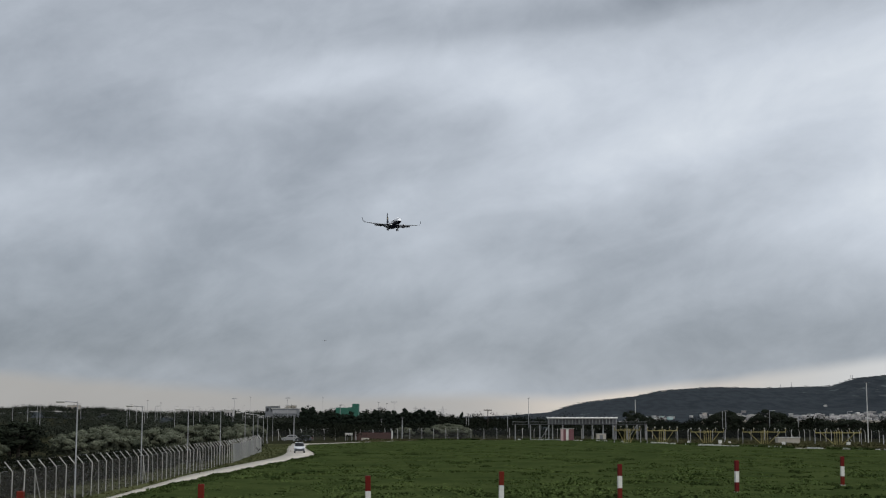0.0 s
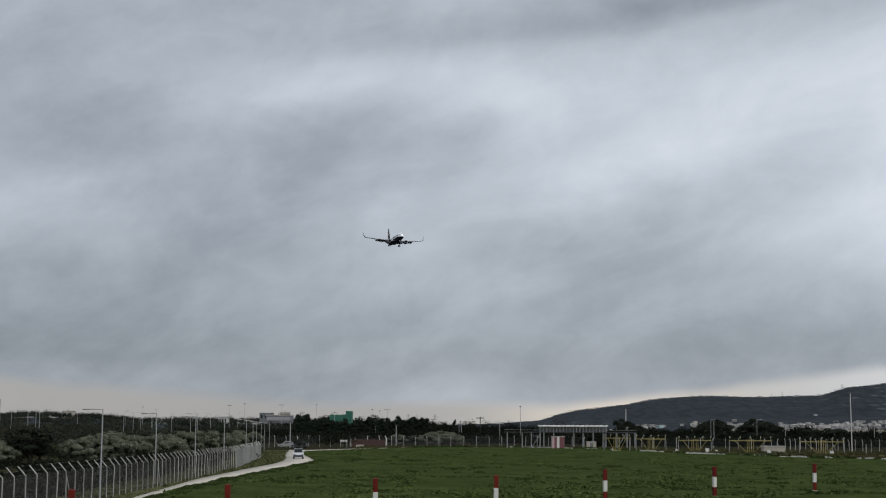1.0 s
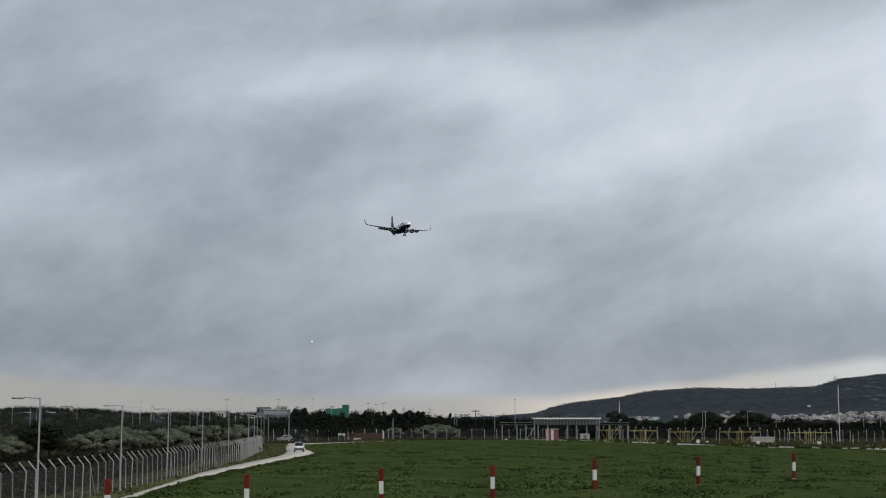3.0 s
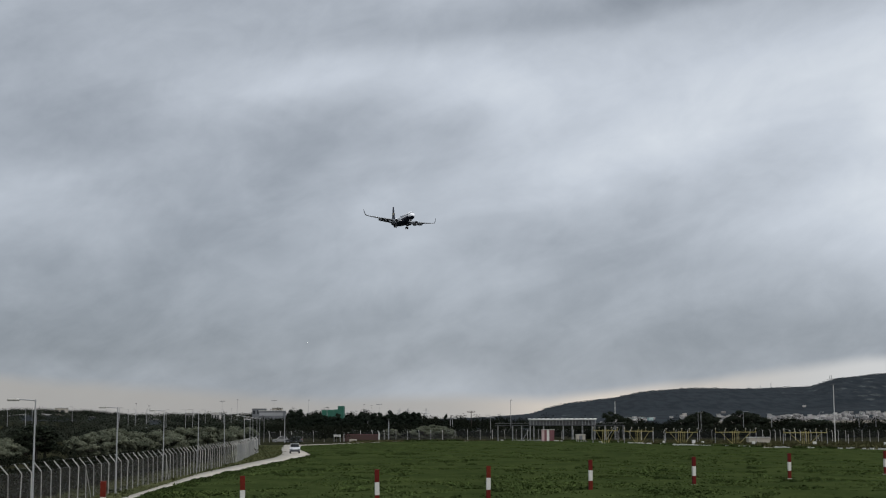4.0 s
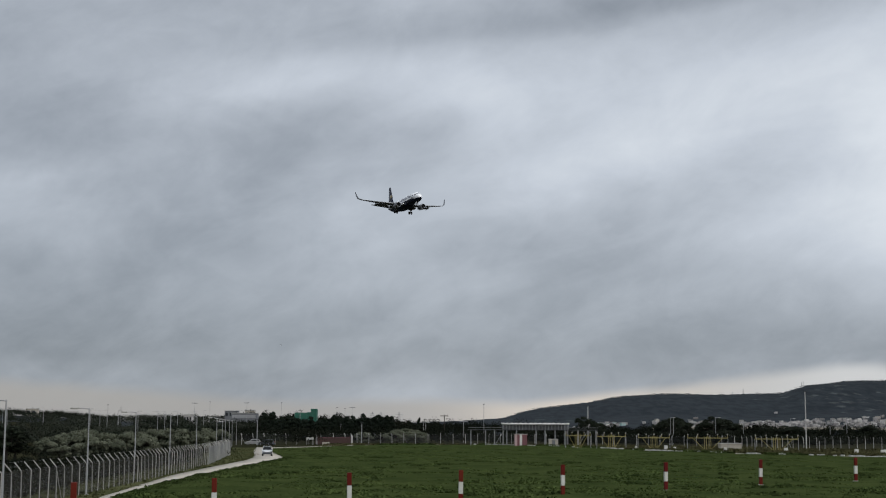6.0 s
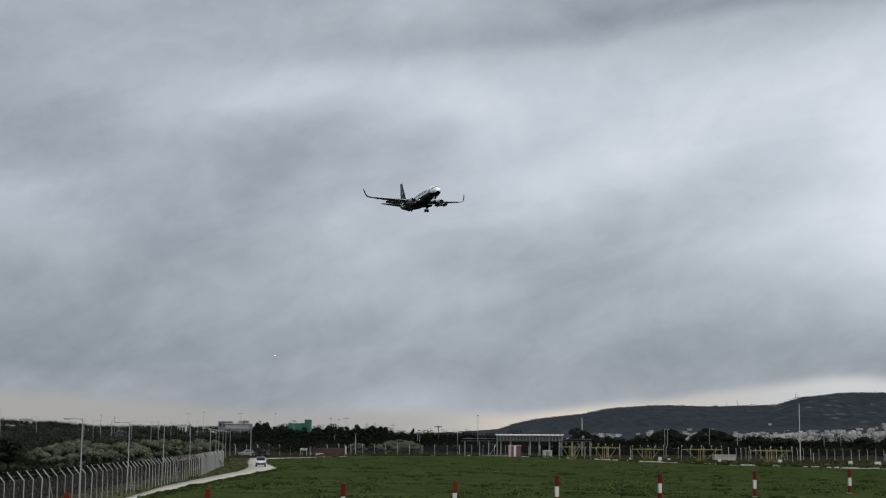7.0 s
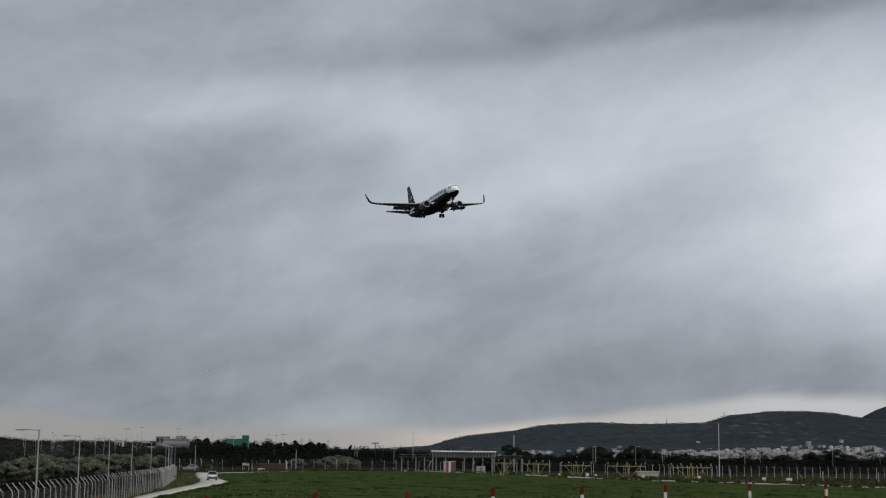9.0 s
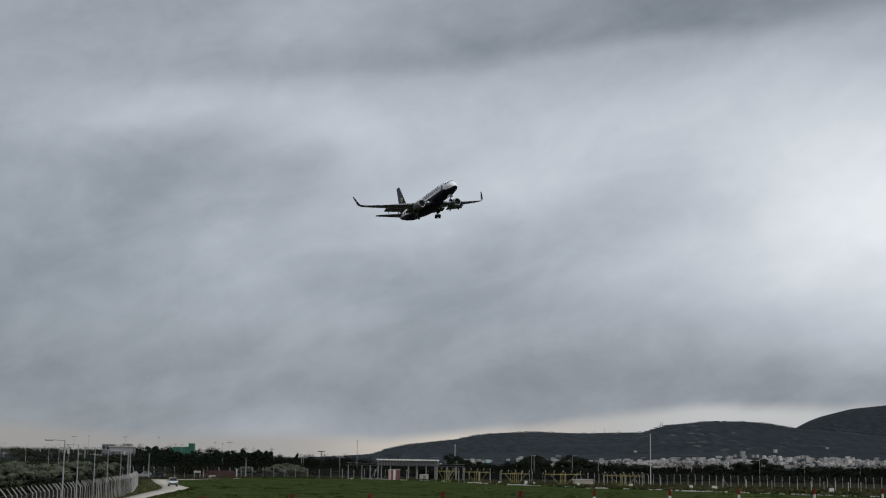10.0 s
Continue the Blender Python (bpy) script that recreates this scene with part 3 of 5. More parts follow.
def build_grass():
    x, y = scatter(150000, 40, 320, 1.25)
    ok = in_turf(x, y)
    x, y = x[ok], y[ok]
    lush = 0.55 * patches(x, y * 0.4, 1.5, 5) + 0.45 * patches(x, y * 0.4, 5.0, 6)
    keep = RNG.uniform(size=len(x)) < np.clip((lush - 0.36) * 3.2, 0.12, 1)
    x, y, lush = x[keep], y[keep], lush[keep]
    high = (0.05 + 0.20 * np.clip(lush - 0.32, 0, 1) ** 1.2) * RNG.uniform(0.7, 1.3, len(x))
    tuft = part("grass_tufts", blades("grass_tufts", x, y, turf_z(x, y), high, 0.10 + 0.9 * high, 6), "blade")
    tagged(tuft, "short green airfield grass in uneven tufts", "grass", kind="stuff")
    # darker leafy clumps in loose colonies, and a ragged fringe along the road
    cx, cy = scatter(300, 50, 250, 1.1)
    wx, wy, wr = [], [], []
    for a, b in zip(cx, cy):
        m = int(RNG.integers(2, 9))
        r = RNG.uniform(0.15, 0.6)
        wx.append(a + RNG.normal(scale=r * 1.2, size=m))
        wy.append(b + RNG.normal(scale=r * 1.6, size=m))
        wr.append(RNG.uniform(0.10, 0.27, m) * RNG.uniform(0.6, 1.4))
    ey = RNG.uniform(58, 200, 800)
    wx.append(np.interp(ey, ROAD_Y, ROAD_E) + 0.25 + np.abs(RNG.normal(scale=0.7, size=800)))
    wy.append(ey)
    wr.append(RNG.uniform(0.06, 0.17, 800) * (0.5 + 0.9 * patches(ey, ey * 0, 3.0, 8)))
    wx, wy, wr = np.concatenate(wx), np.concatenate(wy), np.concatenate(wr)
    ok = in_turf(wx, wy)
    wx, wy, wr = wx[ok], wy[ok], wr[ok]
    blobs = [((x, y, float(turf_z(x, y)) + 0.1 * r), (r * 1.25, r * 1.25, r * RNG.uniform(0.6, 1.0)), 75) for x, y, r in zip(wx, wy, wr)]
    tagged(part("weeds", leaf_mesh("weeds", blobs, 0.10, 0.35), "weed"), "dark leafy clumps among the airfield grass", "weeds", kind="stuff")
    # rank dry grass between the service road and the far fence
    gy = RNG.uniform(222, 352, 26000)
    gx = RNG.uniform(-20, 150, 26000)
    fence_x = np.array([p[0] for p in NORTH_LINE + EAST_LINE[1:]])
    fence_y = np.array([p[1] for p in NORTH_LINE + EAST_LINE[1:]])
    ok = ~in_turf(gx, gy) & (gy < np.interp(gx, fence_x, fence_y) + 3) & (gy > np.interp(gx, [-20, 23, 47, 71, 128], [312, 352, 278, 228, 130]))
    gx, gy = gx[ok], gy[ok]
    tagged(part("rank_grass", blades("rank_grass", gx, gy, np.zeros(len(gx)), RNG.uniform(0.1, 0.45, len(gx)), np.full(len(gx), 0.3), 6), "rank"),
           "rank brownish grass along the far fence", "grass", kind="stuff")
    # dry tufts on the verge under the western fence
    vy = RNG.uniform(58, 285, 2600)
    vx = np.interp(vy, ROAD_Y, ROAD_W) - RNG.uniform(0.0, 6.5, 2600)
    tagged(part("verge_grass", blades("verge_grass", vx, vy, np.full(2600, 0.02), RNG.uniform(0.05, 0.16, 2600), np.full(2600, 0.2), 6), "dry"),
           "dry tufted grass on the verge under the fence", "grass", kind="stuff")
    # tufts that hide parts of the far road's edge
    q, nrm, a, b = ribbon(RUN, 2.6, 400)
    keep = q[:, 0] > -8
    pick = RNG.integers(0, keep.sum(), 2400)
    px = b[keep][pick] + nrm[keep][pick] * np.abs(RNG.normal(scale=0.5, size=2400))[:, None]
    lump = np.sin(pick * 0.21) + np.sin(pick * 0.083 + 1) > -0.15
    px = px[lump]
    hh = RNG.uniform(0.15, 0.45, len(px))
    tagged(part("roadside_weeds", blades("roadside_weeds", px[:, 0], px[:, 1], np.full(len(px), 0.03), hh, hh, 9), "weed"),
           "weeds growing over the edge of the service road", "weeds", kind="stuff")


build_grass()


# ---- fences ----
def bent_post(height=2.06, arm=(-0.42, 0.46), r=0.031):
    bm = bmesh.new()
    rod(bm, (0, 0, 0), (0, 0, height), r, r, 6)
    rod(bm, (0, 0, height - 0.03), (arm[0], 0, height + arm[1]), r, r * 0.85, 6)
    me = bpy.data.meshes.new("post")
    bm.to_mesh(me)
    bm.free()
    return me


def along(points, gap):
    p = np.array(points, float)
    t = np.concatenate([[0], np.cumsum(np.linalg.norm(np.diff(p, axis=0), axis=1))])
    s = np.arange(0, t[-1], gap)
    q = np.stack([np.interp(s, t, p[:, 0]), np.interp(s, t, p[:, 1])], axis=1)
    d = np.gradient(q, axis=0)
    return q, np.degrees(np.arctan2(d[:, 1], d[:, 0]))


def wire_sheet(q, z0, z1):
    n = len(q)
    v = np.concatenate([np.c_[q, np.full(n, z0)], np.c_[q, np.full(n, z1)]])
    i = np.arange(n - 1)
    return bulk_mesh("mesh_panel", v, np.stack([i, i + 1, i + 1 + n, i + n], 1))


def strands(q, turn, heights, side):
    bm = bmesh.new()
    for h, s in zip(heights, side):
        for (a, ta), (b, tb) in zip(zip(q, turn), zip(q[1:], turn[1:])):
            off = lambda t: (s * -math.sin(radians(t)), s * math.cos(radians(t)))
            rod(bm, (a[0] + off(ta)[0], a[1] + off(ta)[1], h), (b[0] + off(tb)[0], b[1] + off(tb)[1], h), 0.002, 0.002, 3)
    return bm


def fence(name, points, gap, post_me, post_mat, wire_mat, label, top, wires, side=1):
    ob = thing(name, pose(0, 0, 0), label, "fence")
    q, turn = along(points, gap)
    for (x, y), a in zip(q, turn):
        post = part("post", post_me, post_mat, ob)
        post.matrix_basis = pose(x, y, 0, RNG.normal(scale=0.6), RNG.normal(scale=0.9), a - 90 + (180 if side < 0 else 0))
    bm = bmesh.new()
    rod(bm, (0, 0, 1.75), (0, 1.3, 0.02), 0.03, 0.03, 5)
    strut = bpy.data.meshes.new("brace")
    bm.to_mesh(strut)
    bm.free()
    for (x, y), a in list(zip(q, turn))[9::14]:
        part("brace", strut, post_mat, ob).matrix_basis = pose(x, y, 0, 0, 0, a - 90)
    part("mesh_panel", wire_sheet(q, 0.03, top), wire_mat, ob, "chain-link mesh")
    part("barbed_wire", strands(q, turn, [top + w[1] for w in wires], [w[0] * side for w in wires]), "galv", ob, "strands of wire on the bent arms")
    return ob


WEST_LINE = [(-21.7, -40), (-21.7, 95), (-22.0, 112), (-22.7, 135), (-23.8, 166)]
WEST_END = [(-23.8, 166), (-25.7, 190), (-28.3, 221)]
me_bent = bent_post()
ARMS = [(0.02, 0.02), (0.2, 0.22), (0.4, 0.46)]
fence("perimeter_fence", WEST_LINE, 1.95, me_bent, "post", "wire", "grey chain-link airfield fence with bent-topped posts and barbed wire", 2.06, ARMS)
fence("perimeter_fence", WEST_END, 1.95, me_bent, "post", "wire_dense", "pale close-meshed end of the airfield fence", 2.06, ARMS)
me_con = bent_post(2.35, (-0.3, 0.4), 0.052)
fence("far_fence", NORTH_LINE, 3.3, me_con, "cpost", "wire_far", "far perimeter fence on pale concrete posts", 2.35, ARMS, 1)
fence("far_fence", EAST_LINE, 1.7, me_con, "cpost", "wire_far", "far perimeter fence with curved concrete post tops", 2.35, ARMS, -1)


# ---- striped marker posts ----
def marker_post():
    ob = thing("marker_post", pose(0, 0, 0), "red and white banded marker post standing in the grass", "marker post", "row of marker posts")
    for i, m in enumerate(("red", "white", "red")):
        bm = bmesh.new()
        box(bm, -0.12, 0.12, -0.12, 0.12, 0.683 * i, 0.683 * (i + 1) - 0.003, 0.012)
        part("band", bm, m, ob, "white painted band" if m == "white" else "red painted band")
    bm = bmesh.new()
    box(bm, -0.17, 0.17, -0.17, 0.17, -0.05, 0.09, 0.02)
    part("footing", bm, "kerb", ob, "small concrete footing")
    return ob


MARKERS = [(-14.8, 61.5), (-9.55, 68), (-3.3, 75.5), (2.95, 82), (10.2, 93), (18.7, 101.5), (28.1, 111), (38.7, 120), (49.7, 129), (62.5, 138), (76, 148)]
first = marker_post()
for i, (x, y) in enumerate(MARKERS):
    ob = first if i == 0 else copy_thing(first, pose(0, 0, 0))
    ob.matrix_basis = pose(x * 0.9885, y, float(turf_z(x, y)) * 0.5, random.uniform(-1, 1), random.uniform(-1.6, 1.0), random.uniform(0, 12))


# ---- lamps and poles ----
def street_lamp(height, arm, name="street_lamp", r=0.044):
    ob = thing(name, pose(0, 0, 0), "grey steel street lamp with a single arm", "street lamp", "street lamps along the fence")
    bm = bmesh.new()
    rod(bm, (0, 0, 0), (0, 0, height), r * 1.25, r * 0.75, 8)
    box(bm, -0.16, 0.16, -0.16, 0.16, 0, 0.04)
    part("pole", bm, "galv", ob)
    bm = bmesh.new()
    rod(bm, (0, 0, height - 0.05), (-arm * 0.75, 0, height + 0.02), r * 0.6, r * 0.5, 6)
    part("arm", bm, "galv", ob)
    bm = bmesh.new()
    box(bm, -arm - 0.05, -arm * 0.6, -0.12, 0.12, height - 0.07, height + 0.05, 0.04)
    part("lamp_head", bm, "kerb", ob, "flat lamp head")
    return ob


LAMPS = [(-18.3, 63), (-21.6, 93.5), (-23.2, 117.5), (-25.2, 146), (-26.3, 171), (-27.9, 200), (-30.6, 226), (-33.6, 252), (-36.4, 279), (-39.3, 306), (-41.6, 332)]
lamp = street_lamp(5.7, 1.2)
for i, (x, y) in enumerate(LAMPS):
    ob = lamp if i == 0 else copy_thing(lamp, pose(0, 0, 0))
    ob.matrix_basis = pose(x * 0.991, y, 0, 0, 0, random.uniform(-4, 4))
far_lamp = street_lamp(8.0, 1.4, r=0.055)
tagged(far_lamp, "tall grey street lamp among the olive trees", "street lamp", "street lamps of the far road")
for i in range(17):
    y = random.uniform(330, 560)
    x = y * (random.uniform(-10, 470) - 784) / FOCAL
    ob = far_lamp if i == 0 else copy_thing(far_lamp, pose(0, 0, 0))
    ob.matrix_basis = pose(x, y, land_at(x, y) - 0.1, 0, 0, random.choice((0, 180)) + random.uniform(-20, 20))


def plain_pole(x, y, height, r, label, cross=False, material="galv", name="utility_pole"):
    ob = thing(name, pose(x, y, land_at(x, y)), label, "pole")
    bm = bmesh.new()
    rod(bm, (0, 0, -0.1), (0, 0, height), r, r * 0.7, 8)
    part("shaft", bm, material, ob)
    bm = bmesh.new()
    if cross:
        box(bm, -1.2, 1.2, -0.08, 0.08, height - 0.5, height - 0.3, 0.02)
        for s in (-1, -0.4, 0.4, 1):
            rod(bm, (s, 0, height - 0.3), (s, 0, height - 0.05), 0.07, 0.05, 6)
        part("crossarm", bm, material, ob)
    else:
        box(bm, -0.35, 0.35, -0.2, 0.2, height - 0.05, height + 0.12, 0.04)
        part("head", bm, "darksteel", ob)
    return ob


def at_px(p, y):
    return (p - 784) / FOCAL * y * TILT_COS


plain_pole(84.6, 298, 12.4, 0.12, "tall pale lighting column beside the far fence", material="cpost", name="lighting_column")
plain_pole(at_px(913, 500), 500, 12.5, 0.10, "thin lattice mast with a lamp on top", name="mast")
plain_pole(at_px(843, 430), 430, 8.2, 0.16, "wooden utility pole with a crossarm", True, "bark")
plain_pole(at_px(877, 400), 400, 6.5, 0.09, "thin grey steel utility pole", True)
plain_pole(at_px(697, 352), 352, 5.3, 0.12, "steel lamp column by the service road")
plain_pole(at_px(513, 330), 330, 6.0, 0.11, "thin steel pole near the road bend")
plain_pole(at_px(1098, 600), 600, 13.4, 0.2, "pale mast before the hill", material="white", name="mast")
for p, y, h in ((588, 470, 9), (655, 470, 8.2), (660, 430, 5), (707, 460, 7.5), (806, 420, 6.2), (810, 420, 6.2), (1250, 390, 7.2), (1375, 420, 6.5), (1530, 430, 6.5), (1600, 430, 7), (1720, 420, 7.2), (1840, 400, 7.5)):
    plain_pole(at_px(p, y), y, h, 0.10, "thin grey pole among the trees", y % 20 == 0)
# thin masts that stand above the groves and the shelter belt
for p, y, up in ((250, 620, 35), (273, 640, 31), (402, 600, 40), (429, 620, 41), (494, 610, 41), (555, 640, 40), (653, 560, 32), (667, 570, 30), (680, 560, 34)):
    plain_pole(at_px(p, y), y, EYE + up / FOCAL * y - land_at(at_px(p, y), y), 0.06, "thin grey mast standing above the trees", p in (402, 494, 680), name="mast")
road_lamp = street_lamp(7.4, 1.4, r=0.07)
tagged(road_lamp, "steel street lamp beyond the far fence", "street lamp", "street lamps beyond the far fence")
for i, (p, y) in enumerate(((1325, 385), (1245, 400), (1460, 420), (1700, 380), (1560, 410), (1790, 400), (1905, 390))):
    ob = road_lamp if i == 0 else copy_thing(road_lamp, pose(0, 0, 0))
    ob.matrix_basis = pose(at_px(p, y), y, land_at(at_px(p, y), y), 0, 0, 180 + 10 * math.sin(i))


def pylon(x, y, height):
    ob = thing("pylon", pose(x, y, land_at(x, y) - 0.3), "grey lattice power pylon on the skyline", "pylon", "pylons on the skyline")
    bm = bmesh.new()
    w = height * 0.11
    for sx in (-1, 1):
        for sy in (-1, 1):
            rod(bm, (sx * w, sy * w, 0), (sx * 0.25, sy * 0.25, height), 0.11, 0.07, 4)
    for k in range(6):
        a, b = k / 6, (k + 1) / 6
        wa, wb = w + (0.25 - w) * a, w + (0.25 - w) * b
        rod(bm, (-wa, -wa, a * height), (wb, -wb, b * height), 0.05, 0.05, 4)
        rod(bm, (wa, -wa, a * height), (-wb, -wb, b * height), 0.05, 0.05, 4)
    part("tower", bm, "galv", ob)
    for z in (0.72, 0.86):
        bm = bmesh.new()
        rod(bm, (-height * 0.2, 0, z * height), (height * 0.2, 0, z * height), 0.09, 0.09, 4)
        part("crossarm", bm, "galv", ob)
    return ob


for p, y, h in ((716, 860, 19), (731, 880, 19), (763, 820, 19.5)):
    pylon(at_px(p, y), y, EYE + 25 / FOCAL * y - land_at(at_px(p, y), y) + 0.3)


def kerb_line():
    """Broken line of pale kerb stones along the turf side of the far road."""
    random.seed(77)
    q, nrm, a, b = ribbon(RUN, 2.6, 400)
    line = thing("kerb", pose(0, 0, 0), "broken line of pale concrete kerb stones", "kerb")
    tagged(line, kind="structure")
    bm = bmesh.new()
    box(bm, -0.5, 0.5, -0.14, 0.14, 0.0, 0.34, 0.02)
    stone = None
    skip = 0
    for k in range(60, 398):
        if b[k][0] < 14:
            continue
        if skip:
            skip -= 1
            continue
        run = 0.5 + 0.5 * math.sin(k * 0.19) + 0.4 * math.sin(k * 0.071)
        if random.random() > 0.42 + 0.5 * run:
            skip = random.randint(0, 2)
            continue
        d = b[k] - b[k - 1]
        size = float(np.linalg.norm(d)) * random.uniform(0.7, 0.97)
        x, y = b[k] - nrm[k] * 0.25
        if stone is None:
            ob = part("kerb_stone", bm, "white", line)
            stone = ob.data
        else:
            ob = part("kerb_stone", stone, "white", line)
        ob.matrix_basis = pose(x, y, random.uniform(-0.1, 0.02), 0, random.uniform(-1.5, 1.5), math.degrees(math.atan2(d[1], d[0]))) @ Matrix.Diagonal((size, 1, 1, 1))


kerb_line()


# ---- trees ----
def olive_tree(seed):
    random.seed(seed)
    ob = thing("olive_tree", pose(0, 0, 0), "grey-green olive tree with a broad rounded crown", "tree", "olive trees behind the fence")
    bm = bmesh.new()
    rod(bm, (0, 0, -0.2), (0.1, 0, 1.1), 0.28, 0.2, 8)
    blobs = []
    for k in range(34):           # clumps over a lopsided dome, thinning out below
        a = k * 2.4 + random.uniform(-0.4, 0.4)
        up = random.uniform(-0.25, 1.0)
        wide = math.sqrt(max(0.0, 1 - up * up)) * random.uniform(0.8, 1.12)
        c = (2.25 * wide * math.cos(a), 2.25 * wide * math.sin(a), 1.55 + 1.45 * up * random.uniform(0.85, 1.1))
        if k % 4 == 0:
            rod(bm, (0.1, 0, 1.0), c, 0.10, 0.03, 5)
        r = random.uniform(0.42, 0.78)
        blobs.append((c, (r * 1.1, r * 1.1, r * 0.85), int(620 * r)))
    for k in range(7):
        a = k * 0.9
        blobs.append(((1.5 * math.cos(a), 1.5 * math.sin(a), 0.75), (0.8, 0.8, 0.6), 260))
    part("trunk", bm, "bark", ob)
    part("crown", leaf_mesh("crown", blobs, 0.115, 0.3), "olive", ob)
    return ob


def pine_tree(seed):
    random.seed(seed)
    ob = thing("pine_tree", pose(0, 0, 0), "dark conifer in a shelter belt", "tree", "shelter belt of conifers")
    bm = bmesh.new()
    h = 8.5
    rod(bm, (0, 0, -0.3), (0, 0, h * 0.9), 0.22, 0.05, 7)
    blobs = []
    for k in range(13):
        z = 1.2 + (h - 1.6) * k / 12
        w = 1.9 * (1 - 0.62 * k / 12)
        a = k * 2.4 + random.uniform(-0.4, 0.4)
        c = (0.55 * w * math.cos(a), 0.55 * w * math.sin(a), z + random.uniform(-0.2, 0.2))
        rod(bm, (0, 0, z - 0.3), c, 0.06, 0.03, 4)
        blobs.append((c, (w * 0.8, w * 0.8, 0.8), 190))
    part("trunk", bm, "bark", ob)
    part("crown", leaf_mesh("crown", blobs, 0.26, 0.28), "pine", ob)
    return ob


def broad_tree(seed):
    random.seed(seed)
    ob = thing("broadleaf_tree", pose(0, 0, 0), "dark rounded broadleaf tree beyond the airfield fence", "tree", "dark trees round the airfield")
    bm = bmesh.new()
    rod(bm, (0, 0, -0.3), (0.1, 0, 3.0), 0.26, 0.14, 7)
    blobs = []
    for k in range(30):
        a = k * 2.4 + random.uniform(-0.5, 0.5)
        up = random.uniform(-0.75, 1.0)
        wide = math.sqrt(1 - up * up) * random.uniform(0.55, 1.1)
        c = (2.0 * wide * math.cos(a), 2.0 * wide * math.sin(a), 4.6 + 3.1 * up * random.uniform(0.8, 1.1))
        if k % 3 == 0:
            rod(bm, (0.05, 0, 2.4), c, 0.08, 0.02, 5)
        r = random.uniform(0.55, 1.05)
        blobs.append((c, (r, r, r * 0.95), int(150 * r)))
    part("trunk", bm, "bark", ob)
    part("crown", leaf_mesh("crown", blobs, 0.2, 0.4), "broad", ob)
    return ob


def plant(kinds, spots):
    """spots: x, y, width factor, height factor; the first of each kind is the pattern itself."""
    for i, (x, y, w, h) in enumerate(spots):
        src = kinds[i % len(kinds)]
        ob = src if i < len(kinds) else copy_thing(src, pose(0, 0, 0))
        ob.matrix_basis = pose(x, y, land_at(x, y), 0, 0, (i * 77) % 360) @ Matrix.Diagonal((w, w, h, 1))


olive_spots = []
random.seed(3)
for p, y, w, h in ((-20, 172, 1.3, 1.0), (18, 165, 0.9, 0.85), (168, 180, 1.2, 1.0), (192, 185, 1.3, 1.1), (216, 190, 1.3, 1.12), (240, 192, 1.15, 1.0),
                   (270, 215, 1.3, 1.05), (300, 222, 1.3, 1.05), (330, 232, 1.3, 1.1), (355, 245, 1.3, 1.15), (385, 262, 1.4, 1.2), (410, 290, 1.4, 1.2), (-60, 200, 1.5, 1.2), (-110, 210, 1.5, 1.2), (435, 330, 1.5, 1.2), (700, 374, 1.0, 0.9), (760, 372, 1.35, 1.05), (778, 376, 1.4, 1.15), (795, 372, 1.2, 1.0), (735, 380, 1.1, 0.9)):
    olive_spots.append((at_px(p, y), y, w, h))
plant([olive_tree(s) for s in (11, 12, 13, 14)], olive_spots)

pine_spots, broad_spots = [], []
random.seed(5)
p = 526
while p < 750:
    y = random.uniform(430, 470)
    tall = 0.80 if 548 < p < 632 else 0.92
    pine_spots.append((at_px(p, y), y, random.uniform(0.85, 1.25), tall * random.uniform(0.82, 1.04)))
    p += random.uniform(3.5, 7.5)
for p, y, w, h in ((798, 430, 0.6, 0.98), (1085, 420, 1.2, 1.1), (1100, 415, 1.3, 1.0), (1118, 425, 1.2, 0.85), (1230, 420, 1.3, 0.95), (1243, 410, 1.5, 1.05), (1258, 420, 1.4, 1.1), (1271, 425, 1.2, 0.9),
                   (1308, 410, 1.3, 0.9), (1322, 405, 1.7, 1.12), (1338, 410, 1.6, 1.05), (1356, 420, 1.4, 0.85), (1420, 420, 1.3, 0.7), (1455, 405, 1.6, 0.75), (1470, 405, 1.6, 0.72), (1600, 420, 1.4, 0.8), (1660, 400, 1.5, 0.9),
                   (1690, 410, 1.4, 1.0), (1705, 400, 1.7, 1.05), (1730, 420, 1.4, 0.8), (1800, 410, 1.6, 0.75), (1830, 400, 1.5, 0.7), (1880, 410, 1.5, 0.7)):
    (pine_spots if p < 1000 else broad_spots).append((at_px(p, y), y, w * 0.95, h * 0.85))
for p, y, w, h in ((58, 176, 1.0, 0.50), (74, 170, 1.1, 0.56), (90, 178, 0.9, 0.50), (262, 226, 0.9, 0.44), (372, 262, 1.2, 0.56), (392, 268, 1.2, 0.60), (412, 300, 1.2, 0.55)):
    broad_spots.append((at_px(p, y), y, w, h))
plant([broad_tree(s) for s in (31, 32, 33, 34)], broad_spots)
plant([pine_tree(s) for s in (21, 22, 23, 24, 25)], pine_spots)


def bushes(name, spots, count, size, material, label):
    blobs = [((x, y, land_at(x, y) + h * 0.45), (w, w, h * 0.6), count) for x, y, w, h in spots]
    tagged(part(name, leaf_mesh(name, blobs, size, 0.24), material), label, "shrubs", kind="stuff")


